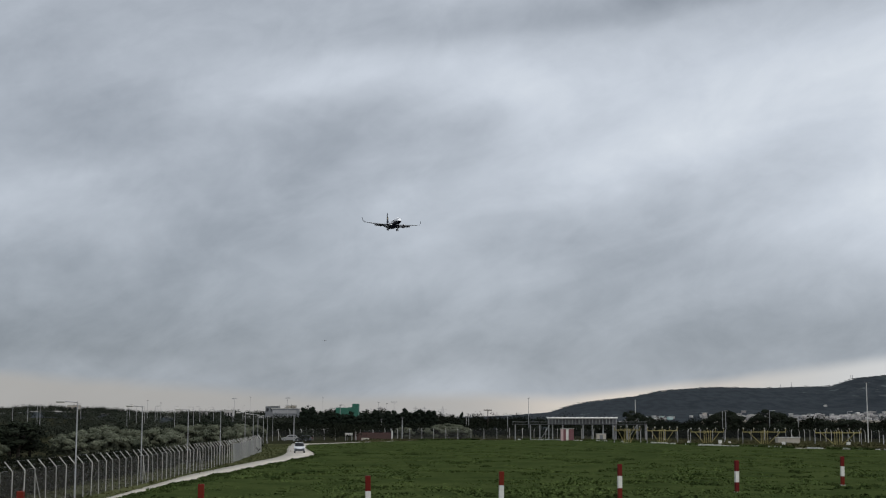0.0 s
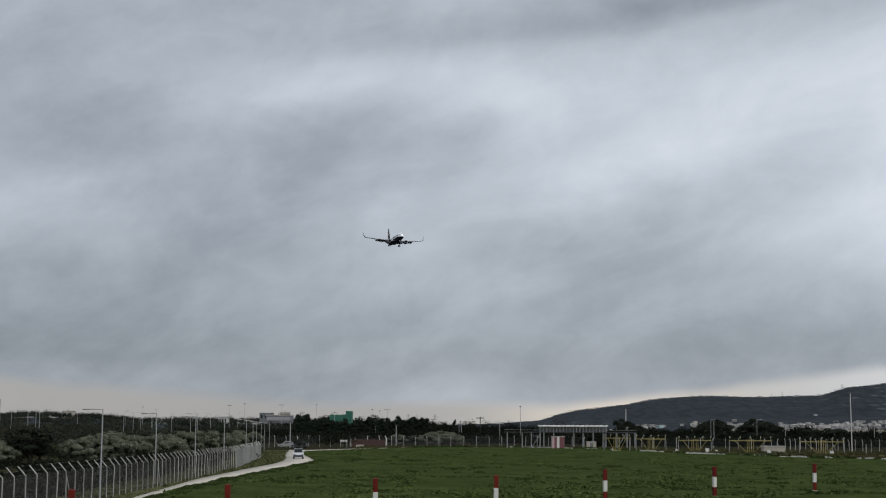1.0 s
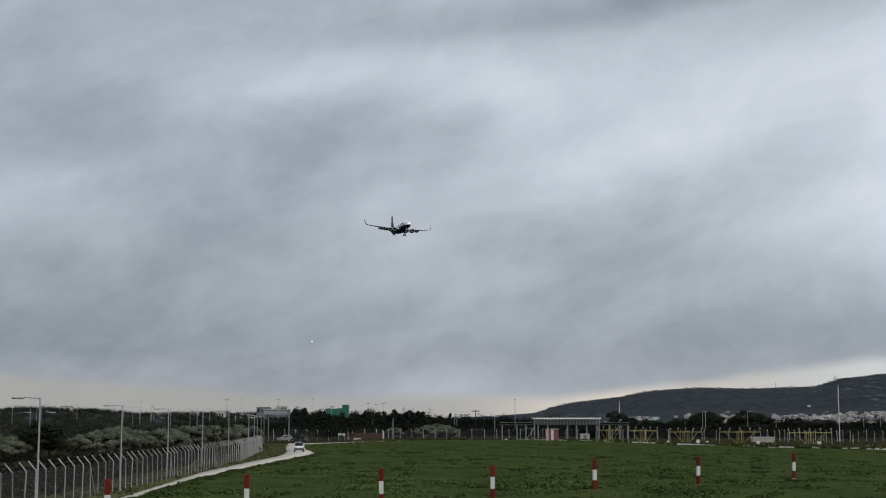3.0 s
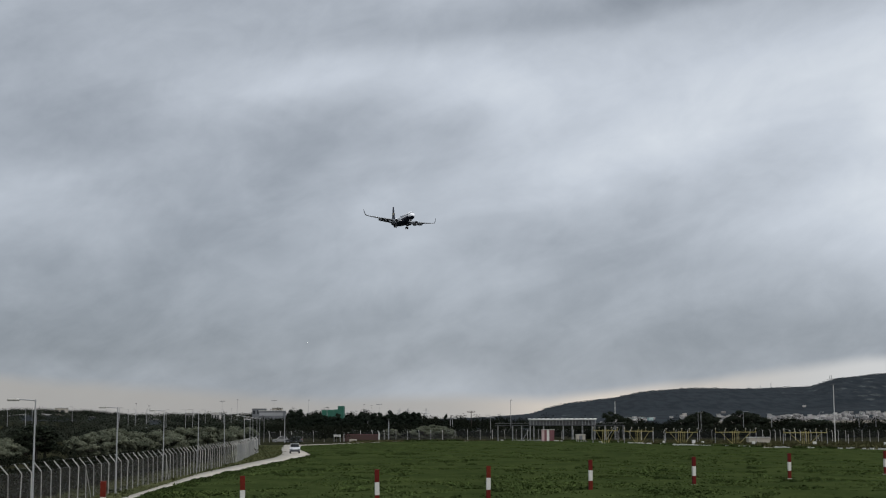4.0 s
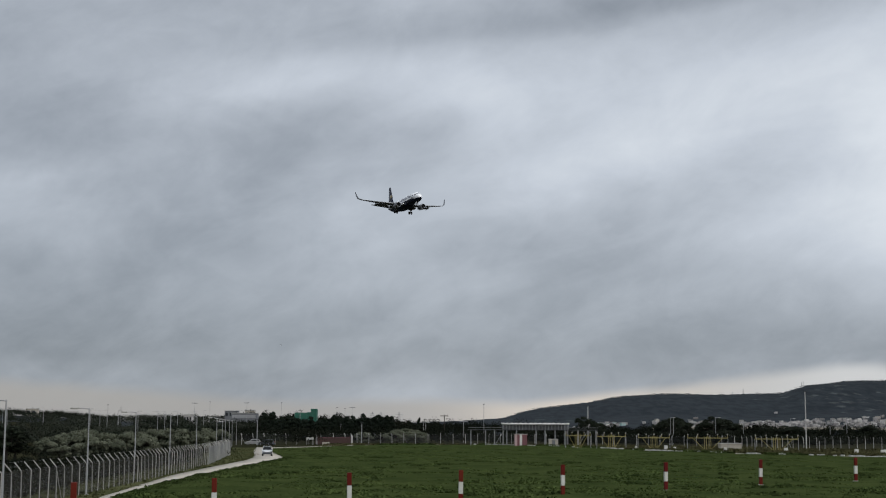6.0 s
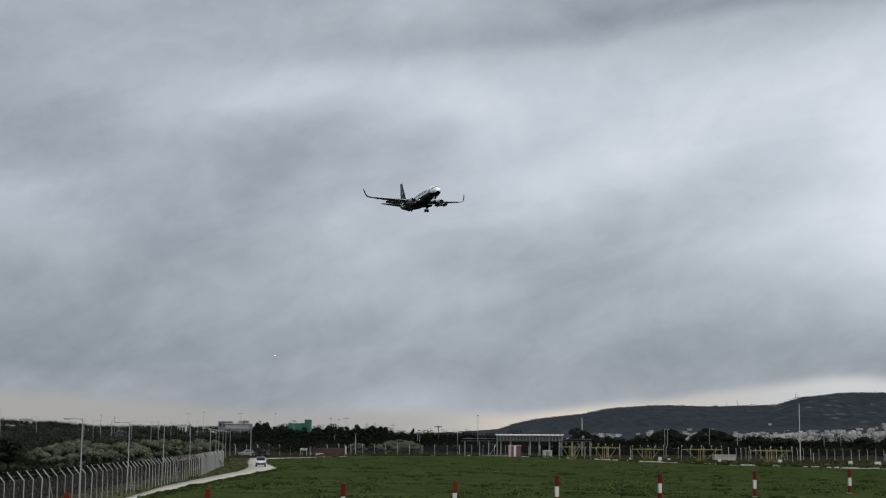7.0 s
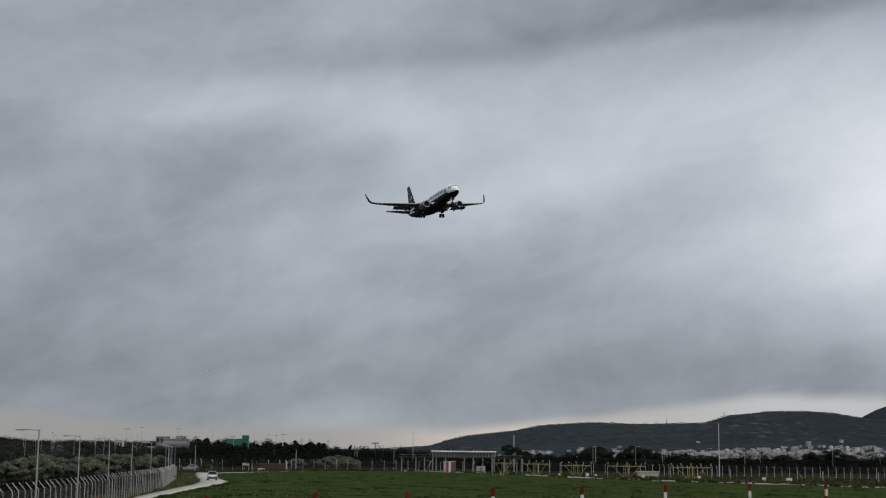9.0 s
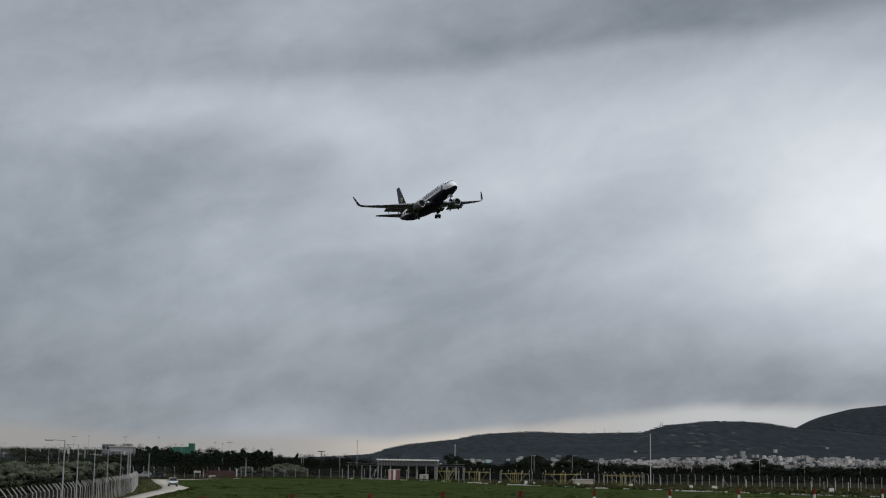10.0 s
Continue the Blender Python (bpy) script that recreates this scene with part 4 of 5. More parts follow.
def build_scrub():
    random.seed(9)
    spots = []
    for _ in range(900):          # belt of scrub behind the far fence
        p, y = random.uniform(420, 2050), random.uniform(372, 440)
        if p > 1010:
            y = random.uniform(345, 430)
        if p < 640:
            y = random.uniform(345, 430) if p > 545 else random.uniform(352, 420)
        spots.append((at_px(p, y), y, random.uniform(1.2, 3.0), random.uniform(1.8, 4.2) * (0.85 if p > 900 else 1.1)))
    bushes("scrub_belt", spots, 200, 0.22, "scrub", "dark scrub and low trees beyond the far fence")
    spots = []
    for _ in range(1150):         # groves on the western rise
        p, y = random.uniform(-260, 540), 310 + 620 * random.random() ** 0.8
        k = 0.7 + y / 900
        spots.append((at_px(p, y), y, random.uniform(1.4, 3.0) * k, random.uniform(1.6, 3.0) * k))
    bushes("olive_grove", spots, 150, 0.28, "grove", "olive groves and scrub covering the western rise")
    spots = []
    for _ in range(620):          # woods on the flat ground between
        p, y = random.uniform(480, 2100), random.uniform(480, 900)
        lift = 7.6 if 735 < p < 980 else random.choice((4.5, 5.0, 7.5))
        spots.append((at_px(p, y), y, random.uniform(2.5, 4.5), random.uniform(0.55, 1.0) * lift))
    bushes("far_woods", spots, 260, 0.36, "scrub", "dark woods on the plain below the hills")
    spots = []
    for _ in range(330):          # dark hedge close behind the western fence
        y = random.uniform(72, 190)
        x = float(np.interp(y, [60, 110, 166, 221], [-24.5, -25.0, -27.0, -31.5])) - abs(random.gauss(0, 3.2))
        spots.append((x, y, random.uniform(0.5, 1.3), random.uniform(0.7, 1.75) * (0.55 if y < 92 else 1.0)))
    for _ in range(190):
        y = random.uniform(100, 230)
        x = -27 - random.uniform(0, 0.17) * y
        spots.append((x, y, random.uniform(0.6, 1.8), random.uniform(0.6, 1.7)))
    for p in (52, 64, 76, 88, 98, 300, 372, 384):
        y = 186 + random.uniform(-6, 6)
        if p > 250:
            y += 40
        spots.append((at_px(p, y), y, random.uniform(1.5, 2.3), random.uniform(3.2, 4.6)))
    bushes("hedge", spots, 120, 0.13, "scrub", "dark low hedge close behind the fence")
    spots = []
    p = 940
    while p < 2000:               # low trees along the ridge
        y = random.uniform(2370, 2400)
        tall = random.uniform(0.5, 1.3) if random.random() < 0.8 else random.uniform(1.2, 2.4)
        spots.append((at_px(p, y), y, random.uniform(2.5, 6.0), tall))
        p += random.uniform(2, 9)
    bushes("ridge_scrub", spots, 110, 0.4, "garrigue", "dark garrigue shrubs and low trees along the hill ridge")


build_scrub()


# ---- the raised antenna platform ----
def platform():
    ob = thing("antenna_platform", pose(30.5, 343, 0), "raised steel platform with a white ribbed screen", "platform")
    half = 8.05
    bm = bmesh.new()
    box(bm, -16.5, 15.2, -1.2, 1.2, 3.75, 3.92, 0.02)
    part("deck", bm, "darksteel", ob, "long dark steel deck")
    bm = bmesh.new()
    box(bm, -half - 0.15, half + 0.15, -1.5, 1.4, 5.12, 5.46, 0.08)
    part("roof_beam", bm, "white", ob, "white roof edge")
    for k in range(15):
        bm = bmesh.new()
        x = -half + 2 * half * k / 14
        bmesh.ops.create_uvsphere(bm, u_segments=8, v_segments=5, radius=0.5, matrix=Matrix.LocRotScale((x, -0.4, 5.42), None, (0.85, 1.6, 0.32)))
        part("antenna_cover", bm, "white", ob, "white rounded antenna cover")
    for k in range(21):
        bm = bmesh.new()
        x = -half + 0.1 + (2 * half - 0.2) * k / 20
        box(bm, x - 0.08, x + 0.08, -1.3, -1.1, 3.92, 5.15, 0.01)
        part("rib", bm, "galv", ob)
    bm = bmesh.new()
    box(bm, -half, half, 0.9, 1.0, 3.92, 5.15)
    part("back_screen", bm, "greyblock", ob, "grey back screen")
    for x in (-15.8, -12.2, -10, -7.9, -7.0, -4.6, 0.2, 2.4, 4.9, 7.3, 7.9, 10.5, 13, 15):
        for y in (-1.0, 1.0):
            bm = bmesh.new()
            rod(bm, (x, y, 0), (x, y, 3.76), 0.08, 0.08, 6)
            part("leg", bm, "galv", ob)
    for x in (-10, 10.5):
        bm = bmesh.new()
        rod(bm, (x, -1.0, 0.1), (x + 2.3, -1.0, 3.7), 0.06, 0.06, 5)
        part("brace", bm, "galv", ob)
    bm = bmesh.new()
    rod(bm, (half, -1.15, 4.4), (15.2, -1.15, 4.4), 0.03, 0.03, 4)
    rod(bm, (-16.5, -1.15, 4.4), (-half, -1.15, 4.4), 0.03, 0.03, 4)
    part("handrail", bm, "galv", ob)
    hut = thing("equipment_hut", pose(26.7, 340.5, 0), "small hut with maroon and pink vertical stripes", "hut")
    for k, m in enumerate(("pink", "maroon", "white", "maroon", "maroon")):
        bm = bmesh.new()
        box(bm, -1.5 + k * 0.6, -0.9 + k * 0.6 - 0.01, -1.1, 1.1, 0, 2.75, 0.02)
        part("panel", bm, m, hut, m + " striped panel")
    bm = bmesh.new()
    box(bm, -1.6, 1.6, -1.2, 1.2, 2.752, 2.86, 0.02)
    part("roof", bm, "kerb", hut)
    cab = thing("equipment_cabin", pose(34.6, 340, 0), "beige box-shaped equipment cabin", "cabin")
    bm = bmesh.new()
    box(bm, -1.1, 1.1, -0.9, 0.9, 0, 1.6, 0.03)
    part("body", bm, "beige", cab)
    bm = bmesh.new()
    box(bm, -1.2, 1.2, -1.0, 1.0, 1.602, 1.7, 0.02)
    part("roof", bm, "kerb", cab)
    bm = bmesh.new()
    box(bm, -0.4, 0.4, -0.93, -0.904, 0.05, 1.4, 0.005)
    part("door", bm, "greyblock", cab, "grey steel door")


platform()


# ---- approach-light gantries ----
def gantry(x, y, length, beam, stubs, turn):
    ob = thing("approach_light_gantry", pose(x, y, 0, 0, 0, turn), "yellow steel approach-light gantry on a braced centre frame", "light gantry", "row of approach lights")
    bm = bmesh.new()
    box(bm, -length / 2, length / 2, -0.07, 0.07, beam - 0.07, beam + 0.07, 0.02)
    part("crossbar", bm, "yellow", ob)
    for s in (-1, 1):
        bm = bmesh.new()
        rod(bm, (s * 0.6, 0, 0.15), (s * length * 0.36, 0, beam - 0.08), 0.045, 0.045, 6)
        part("brace", bm, "yellow", ob)
        for k in (0.25, 0.62):
            bm = bmesh.new()
            rod(bm, (s * k, 0, 0), (s * k, 0, beam + 0.3), 0.055, 0.05, 6)
            part("centre_post", bm, "yellow", ob)
        bm = bmesh.new()
        rod(bm, (s * length / 2, 0.1, 0), (s * length / 2, 0.1, beam - 0.1), 0.055, 0.055, 6)
        part("end_post", bm, "galv", ob, "thin grey end post")
    bm = bmesh.new()
    box(bm, -1.0, 1.0, -0.5, 0.5, 0, 0.16, 0.03)
    part("plinth", bm, "kerb", ob)
    for k in range(stubs):
        sx = -length / 2 + 0.1 + (length - 0.2) * k / (stubs - 1)
        thing_part_lamp(sx, beam, ob)
    return ob


def thing_part_lamp(sx, beam, ob):
    bm = bmesh.new()
    rod(bm, (sx, 0, beam + 0.1), (sx, 0, beam + 0.62), 0.045, 0.045, 6)
    stem = part("lamp_stem", bm, "yellow", ob)
    bm = bmesh.new()
    rod(bm, (sx, -0.12, beam + 0.72), (sx, 0.14, beam + 0.72), 0.13, 0.10, 8)
    part("lamp", bm, "kerb", stem, "round approach lamp")
    return stem


for x, y, length, beam, stubs in ((36.6, 303, 5.4, 2.75, 5), (43.2, 298, 6.2, 2.65, 5), (51.0, 290, 6.6, 2.45, 5), (60.6, 282, 8.2, 2.5, 5), (71.6, 270, 8.4, 2.45, 5)):
    gantry(x * 0.99, y, length, beam, stubs, -3)


def cabinet(x, y, w, h):
    ob = thing("control_cabinet", pose(x, y, 0), "small white control cabinet on a concrete base", "cabinet", "cabinets by the lights")
    bm = bmesh.new()
    box(bm, -w / 2, w / 2, -0.2, 0.2, 0.12, h, 0.03)
    part("body", bm, "white", ob)
    bm = bmesh.new()
    box(bm, -w / 2 - 0.08, w / 2 + 0.08, -0.28, 0.28, 0, 0.12, 0.01)
    part("base", bm, "kerb", ob)
    bm = bmesh.new()
    box(bm, -w / 2 + 0.06, w / 2 - 0.06, -0.225, -0.203, 0.2, h - 0.08, 0.004)
    part("door", bm, "white", ob)


for p, y, w, h in ((1183, 292, 0.5, 0.9), (1236, 284, 0.8, 1.2), (1252, 286, 0.6, 0.8), (1342, 270, 0.7, 1.0), (1450, 262, 0.8, 1.1), (1576, 250, 0.8, 1.1), (1625, 250, 1.3, 1.0), (1880, 225, 1.1, 1.2)):
    cabinet(at_px(p, y), y, w * 0.8, h * 0.8)
shed_x, shed_y = at_px(1350, 293), 293
shed = thing("pale_shed", pose(shed_x, shed_y, 0), "low pale shed behind the approach lights", "shed")
bm = bmesh.new()
box(bm, -2.2, 2.2, -1.2, 1.2, 0, 1.25, 0.03)
part("wall", bm, "beige", shed)
bm = bmesh.new()
box(bm, -2.35, 2.35, -1.35, 1.35, 1.252, 1.4, 0.03)
part("roof", bm, "kerb", shed)
# short grey posts of an inner barrier before the far fence
stub = bent_post(2.0, (-0.02, 0.05), 0.07)
barrier = thing("barrier", pose(0, 0, 0), "row of short pale posts inside the far fence", "barrier")
for p, y in ((1510, 272), (1640, 262), (1690, 258), (1745, 252), (1800, 249), (1830, 246), (1858, 243), (1884, 240), (1912, 238), (1940, 236)):
    ob = part("post", stub, "cpost", barrier)
    ob.matrix_basis = pose(at_px(p, y), y, 0)


# ---- low structures at the far edge of the turf ----
def low_wall():
    wall = thing("boundary_wall", pose(at_px(648, 352), 352, 0, 0, 0, 3), "low red-brown rendered wall", "wall")
    bm = bmesh.new()
    box(bm, -4.6, 4.6, -0.12, 0.12, 0, 1.7, 0.02)
    part("wall", bm, "brick", wall)
    bm = bmesh.new()
    box(bm, -4.65, 4.65, -0.17, 0.17, 1.702, 1.78, 0.01)
    part("coping", bm, "maroon", wall)
    for p in (618, 680):
        g = thing("gate_post", pose(at_px(p, 350), 350, 0), "pale concrete gate post with a bent top", "gate post", "gate posts")
        bm = bmesh.new()
        box(bm, -0.18, 0.18, -0.18, 0.18, 0, 2.2, 0.03)
        rod(bm, (0, 0, 2.15), (-0.35, 0, 2.7), 0.08, 0.06, 6)
        part("post", bm, "cpost", g)
    hut = thing("guard_shelter", pose(at_px(606, 348), 348, 0), "small white open-sided shelter on posts", "shelter")
    for sx in (-0.75, 0.75):
        for sy in (-0.6, 0.6):
            bm = bmesh.new()
            rod(bm, (sx, sy, 0), (sx, sy, 1.6), 0.06, 0.06, 6)
            part("post", bm, "cpost", hut)
    bm = bmesh.new()
    box(bm, -0.85, 0.85, -0.7, 0.7, 1.2, 1.75, 0.03)
    part("roof", bm, "white", hut)
    s = thing("concrete_block", pose(at_px(634, 346), 346, 0), "low pale concrete block by the road", "block")
    bm = bmesh.new()
    box(bm, -0.9, 0.9, -0.4, 0.4, 0, 0.6, 0.08)
    part("body", bm, "beige", s)


low_wall()


# ---- cars ----
def car(m, paint, label, length=3.7, width=1.52):
    ob = thing("car", m, label, "car")
    h = width / 2
    prof = [(-0.50, 0.32), (-0.50, 0.72), (-0.47, 0.92), (0.16, 0.95), (0.44, 0.78), (0.49, 0.62), (0.50, 0.32)]
    bm = bmesh.new()
    loft(bm, [[(x, length * y * k, z if abs(x) < h else z - 0.02) for y, z in prof] for x, k in ((-h, 0.97), (-h * 0.9, 1.0), (h * 0.9, 1.0), (h, 0.97))])
    part("body", bm, paint, ob)
    roof = [(-0.46, 0.93), (-0.36, 1.38), (-0.05, 1.46), (0.06, 1.44), (0.22, 0.93)]
    bm = bmesh.new()
    loft(bm, [[(x * (0.82 if z > 1.2 else 1), length * y, z) for y, z in roof] for x in (-h * 0.93, h * 0.93)])
    part("cabin", bm, paint, ob)

    def glass(name, pts):
        bm = bmesh.new()
        bm.faces.new([bm.verts.new(p) for p in pts])
        bmesh.ops.solidify(bm, geom=bm.faces[:], thickness=0.012)
        part(name, bm, "pane", ob, "dark window glass")
    glass("rear_window", [(-0.62, -length * 0.455 - 0.02, 0.98), (0.62, -length * 0.455 - 0.02, 0.98), (0.56, -length * 0.372 - 0.02, 1.33), (-0.56, -length * 0.372 - 0.02, 1.33)])
    glass("windscreen", [(0.66, length * 0.222 + 0.02, 0.93), (-0.66, length * 0.222 + 0.02, 0.93), (-0.56, length * 0.07 + 0.03, 1.42), (0.56, length * 0.07 + 0.03, 1.42)])
    for s in (-1, 1):
        glass("side_window", [(s * (h * 0.92 + 0.01), -length * 0.38, 0.98), (s * (h * 0.92 + 0.01), length * 0.15, 0.98), (s * h * 0.79, length * 0.05, 1.34), (s * h * 0.79, -length * 0.33, 1.34)])
    bm = bmesh.new()
    box(bm, -h * 0.94, h * 0.94, -length * 0.515, -length * 0.47, 0.30, 0.52, 0.04)
    part("rear_bumper", bm, "cardark", ob, "dark rear bumper")
    bm = bmesh.new()
    box(bm, -h * 0.94, h * 0.94, length * 0.47, length * 0.515, 0.26, 0.6, 0.04)
    part("front_bumper", bm, "cardark", ob, "dark front bumper")
    for s in (-1, 1):
        bm = bmesh.new()
        box(bm, s * h * 0.8 - 0.1, s * h * 0.8 + 0.1, -length * 0.503, -length * 0.48, 0.66, 0.92, 0.02)
        part("tail_light", bm, "lampred", ob, "red tail light")
        bm = bmesh.new()
        box(bm, s * h * 0.74 - 0.17, s * h * 0.74 + 0.17, length * 0.475, length * 0.497, 0.58, 0.74, 0.02)
        part("headlight", bm, "lip", ob, "clear headlight")
        bm = bmesh.new()
        box(bm, s * (h + 0.04) - 0.05, s * (h + 0.04) + 0.05, length * 0.12, length * 0.16, 0.92, 1.06, 0.02)
        part("mirror", bm, paint, ob)
        for y in (-0.31, 0.32):
            bm = bmesh.new()
            rod(bm, (s * (h - 0.2), length * y, 0.31), (s * (h + 0.01), length * y, 0.31), 0.31, 0.31, 14)
            wheel = part("wheel", bm, "tyre", ob, "black tyre")
            bm = bmesh.new()
            rod(bm, (s * (h + 0.005), length * y, 0.31), (s * (h + 0.02), length * y, 0.31), 0.18, 0.16, 10)
            part("rim", bm, "galv", wheel, "grey steel rim")
    return ob


car(pose(-21.75, 213, 0.07, 0, 0, 187), "carwhite", "small white hatchback stopped on the perimeter road")
car(pose(at_px(506, 332), 332, 0.02, 0, 0, 100), "carsilver", "silver car parked beyond the road bend")
car(pose(at_px(530, 326), 326, 0.02, 0, 0, 60), "cardark", "dark car parked beyond the road bend")


# ---- buildings ----
def block(name, x, y, w, d, h, wall, label, rows, cols, z=None, band=False, glass="pane"):
    ob = thing(name, pose(x, y, (land_at(x, y) if z is None else z) - 0.3), label, "building")
    bm = bmesh.new()
    box(bm, -w / 2, w / 2, -d / 2, d / 2, 0, h + 0.3, 0.04)
    part("wall", bm, wall, ob)
    bm = bmesh.new()
    box(bm, -w / 2 - 0.2, w / 2 + 0.2, -d / 2 - 0.2, d / 2 + 0.2, h + 0.302, h + 0.6, 0.04)
    part("roof", bm, "kerb", ob)
    for r in range(rows):
        z0 = 0.3 + h * (r + 0.32) / rows
        z1 = 0.3 + h * (r + 0.78) / rows
        if band:
            bm = bmesh.new()
            box(bm, -w / 2 + 0.4, w / 2 - 0.4, -d / 2 - 0.06, -d / 2 - 0.004, z0, z1)
            part("window", bm, glass, ob, "ribbon of dark windows")
            continue
        for c in range(cols):
            cx = -w / 2 + w * (c + 0.5) / cols
            bm = bmesh.new()
            box(bm, cx - w / cols * 0.28, cx + w / cols * 0.28, -d / 2 - 0.05, -d / 2 - 0.004, z0, z1)
            part("window", bm, glass, ob)
    return ob


def top_at(p, y, up):
    """The height over its ground of a roof that stands up (angle times focal length) above the horizon."""
    return EYE + up / FOCAL * y - land_at(at_px(p, y), y)


block("office_building", at_px(491, 640), 640, 11.5, 9, top_at(491, 640, 21), "greyblock", "long grey office building on the skyline", 2, 6, band=True, glass="far_pane")
block("office_building", at_px(468, 660), 660, 5.8, 8, top_at(468, 660, 25), "greyblock", "narrow grey office block on the skyline", 2, 3)
block("office_building", at_px(500, 652), 652, 4.4, 5, top_at(500, 652, 26), "beige", "small pale building on the skyline", 2, 2)
block("low_building", at_px(392, 700), 700, 4, 6, top_at(392, 700, 18), "house", "small white building on the western rise", 1, 3)
block("low_building", at_px(118, 800), 800, 6, 6, top_at(118, 800, 27), "beige", "small pale house on the western rise", 1, 2)
block("low_building", at_px(345, 760), 760, 4, 6, top_at(345, 760, 17), "house", "small white house on the western rise", 1, 2)


def green_building():
    x, y = at_px(599, 600), 600
    base = land_at(x, y)
    ob = thing("green_building", pose(x, y, base - 0.3), "green-clad industrial building rising over the trees", "building")
    top = 12.0 - base
    for name, a, b, h in (("main_hall", -4.7, 0.5, top - 1.5), ("main_hall", 0.52, 4.2, top - 1.35), ("tower", 2.2, 4.7, top + 0.1)):
        bm = bmesh.new()
        d = 4 if name == "main_hall" else 3.4
        box(bm, a, b, -d if name == "main_hall" else -4.3, d, 0, h, 0.05)
        hall = part(name, bm, "green", ob)
        n = int((b - a) / 0.6)
        for k in range(n):
            bm = bmesh.new()
            xx = a + (b - a) * (k + 0.5) / n
            front = -d if name == "main_hall" else -4.3
            box(bm, xx - 0.05, xx + 0.05, front - 0.08, front - 0.004, 2, h - 0.1)
            part("rib", bm, "green", hall)
    return ob


green_building()


def house(seed, w, d, h, rows, cols, wall):
    random.seed(seed)
    w, d, h = w * 0.36, d * 0.36, h * 0.44
    ob = block("house", 0, 0, w, d, h, wall, "pale flat-roofed house of the town below the hills", rows, cols, glass="far_pane")
    tagged(ob, category="house", group="town below the hills")
    return ob


random.seed(31)
kinds = [house(41, 11, 9, 6, 2, 4, "house"), house(42, 9, 9, 8.5, 3, 3, "house"), house(43, 15, 10, 6.5, 2, 5, "house_warm"), house(44, 8, 8, 4, 1, 3, "house"), house(45, 12, 11, 11, 4, 4, "house"), house(46, 10, 8, 7, 2, 3, "house_warm")]
teal_house = house(47, 13, 9, 6, 2, 4, "teal")
tagged(teal_house, "pale teal flat-roofed house of the town below the hills")
for i, (p, y) in enumerate(((1102, 1275), (1118, 1290), (1131, 1262), (1146, 1284), (1160, 1270), (1126, 1248), (1109, 1255))):
    ob = teal_house if i == 0 else copy_thing(teal_house, pose(0, 0, 0))
    ob.matrix_basis = pose(at_px(p, y), y, land_at(at_px(p, y), y) - 0.4, 0, 0, 25 * math.sin(i * 2.0))
TOWN = []
for i in range(288):
    if i < 130:
        p, y = random.uniform(1085, 1600), random.uniform(1240, 1340)
        if 1170 < p < 1195 or 1225 < p < 1280 or 1350 < p < 1370:
            p += 40
    else:
        p, y = random.uniform(1580, 2080), random.uniform(1180, 1400)
    TOWN.append((p, y))
for i, (p, y) in enumerate(TOWN):
    k = 3 if (i < 130 and i % 3) else i % 6
    src = kinds[i] if i < 6 else copy_thing(kinds[k], pose(0, 0, 0))
    x = at_px(p, y)
    grown = 1.0 if i < 130 else random.choice((0.75, 0.9, 1.05))
    src.matrix_basis = pose(x, y, land_at(x, y) - 0.4, 0, 0, random.uniform(-35, 35)) @ Matrix.Diagonal((grown, grown, grown, 1))
for i, (p, y) in enumerate(((1434, 1950), (1760, 1800), (1700, 1900), (1800, 2000), (1290, 1700))):
    x = at_px(p, y)
    ob = copy_thing(kinds[(i * 2) % 6], pose(x, y, land_at(x, y) - 0.8, 0, 0, 20 * math.sin(i)))
    tagged(ob, "lone white house on the dark hillside", group="houses on the hillside")
def far_town():
    """The crowded rest of the town, too far off to tell house from house."""
    random.seed(58)
    verts, faces = [], []
    for i in range(620):
        if i < 420:
            p = random.uniform(1500, 2100)
            y = random.uniform(1200, 1310 if p < 1680 else 1400)
        else:
            p, y = random.choice((1110, 1300, 1400, 1440, 1480)) + random.gauss(0, 18), random.uniform(1220, 1320)
        x = at_px(p, y)
        z = land_at(x, y) - 0.6
        w, d, h = random.uniform(0.9, 2.3), random.uniform(1.0, 1.8), random.uniform(1.4, 2.8)
        a = random.uniform(-0.6, 0.6)
        n = len(verts)
        roof = h + random.choice((0.0, 0.0, 0.8))
        for zz, k in ((z, 1.0), (z + h, 1.0), (z + roof + 0.05, 0.55)):
            for sx, sy in ((-1, -1), (1, -1), (1, 1), (-1, 1)):
                u, v = sx * w * k, sy * d * k
                verts.append((x + u * math.cos(a) - v * math.sin(a), y + u * math.sin(a) + v * math.cos(a), zz))
        for b in (n, n + 4):
            faces += [(b + k, b + (k + 1) % 4, b + 4 + (k + 1) % 4, b + 4 + k) for k in range(4)]
        faces.append((n + 8, n + 9, n + 10, n + 11))
    me = bpy.data.meshes.new("far_town")
    me.from_pydata(verts, [], faces)
    tagged(part("far_town", me, "town"), "crowded pale houses of the town below the hills", "town", kind="stuff")


far_town()
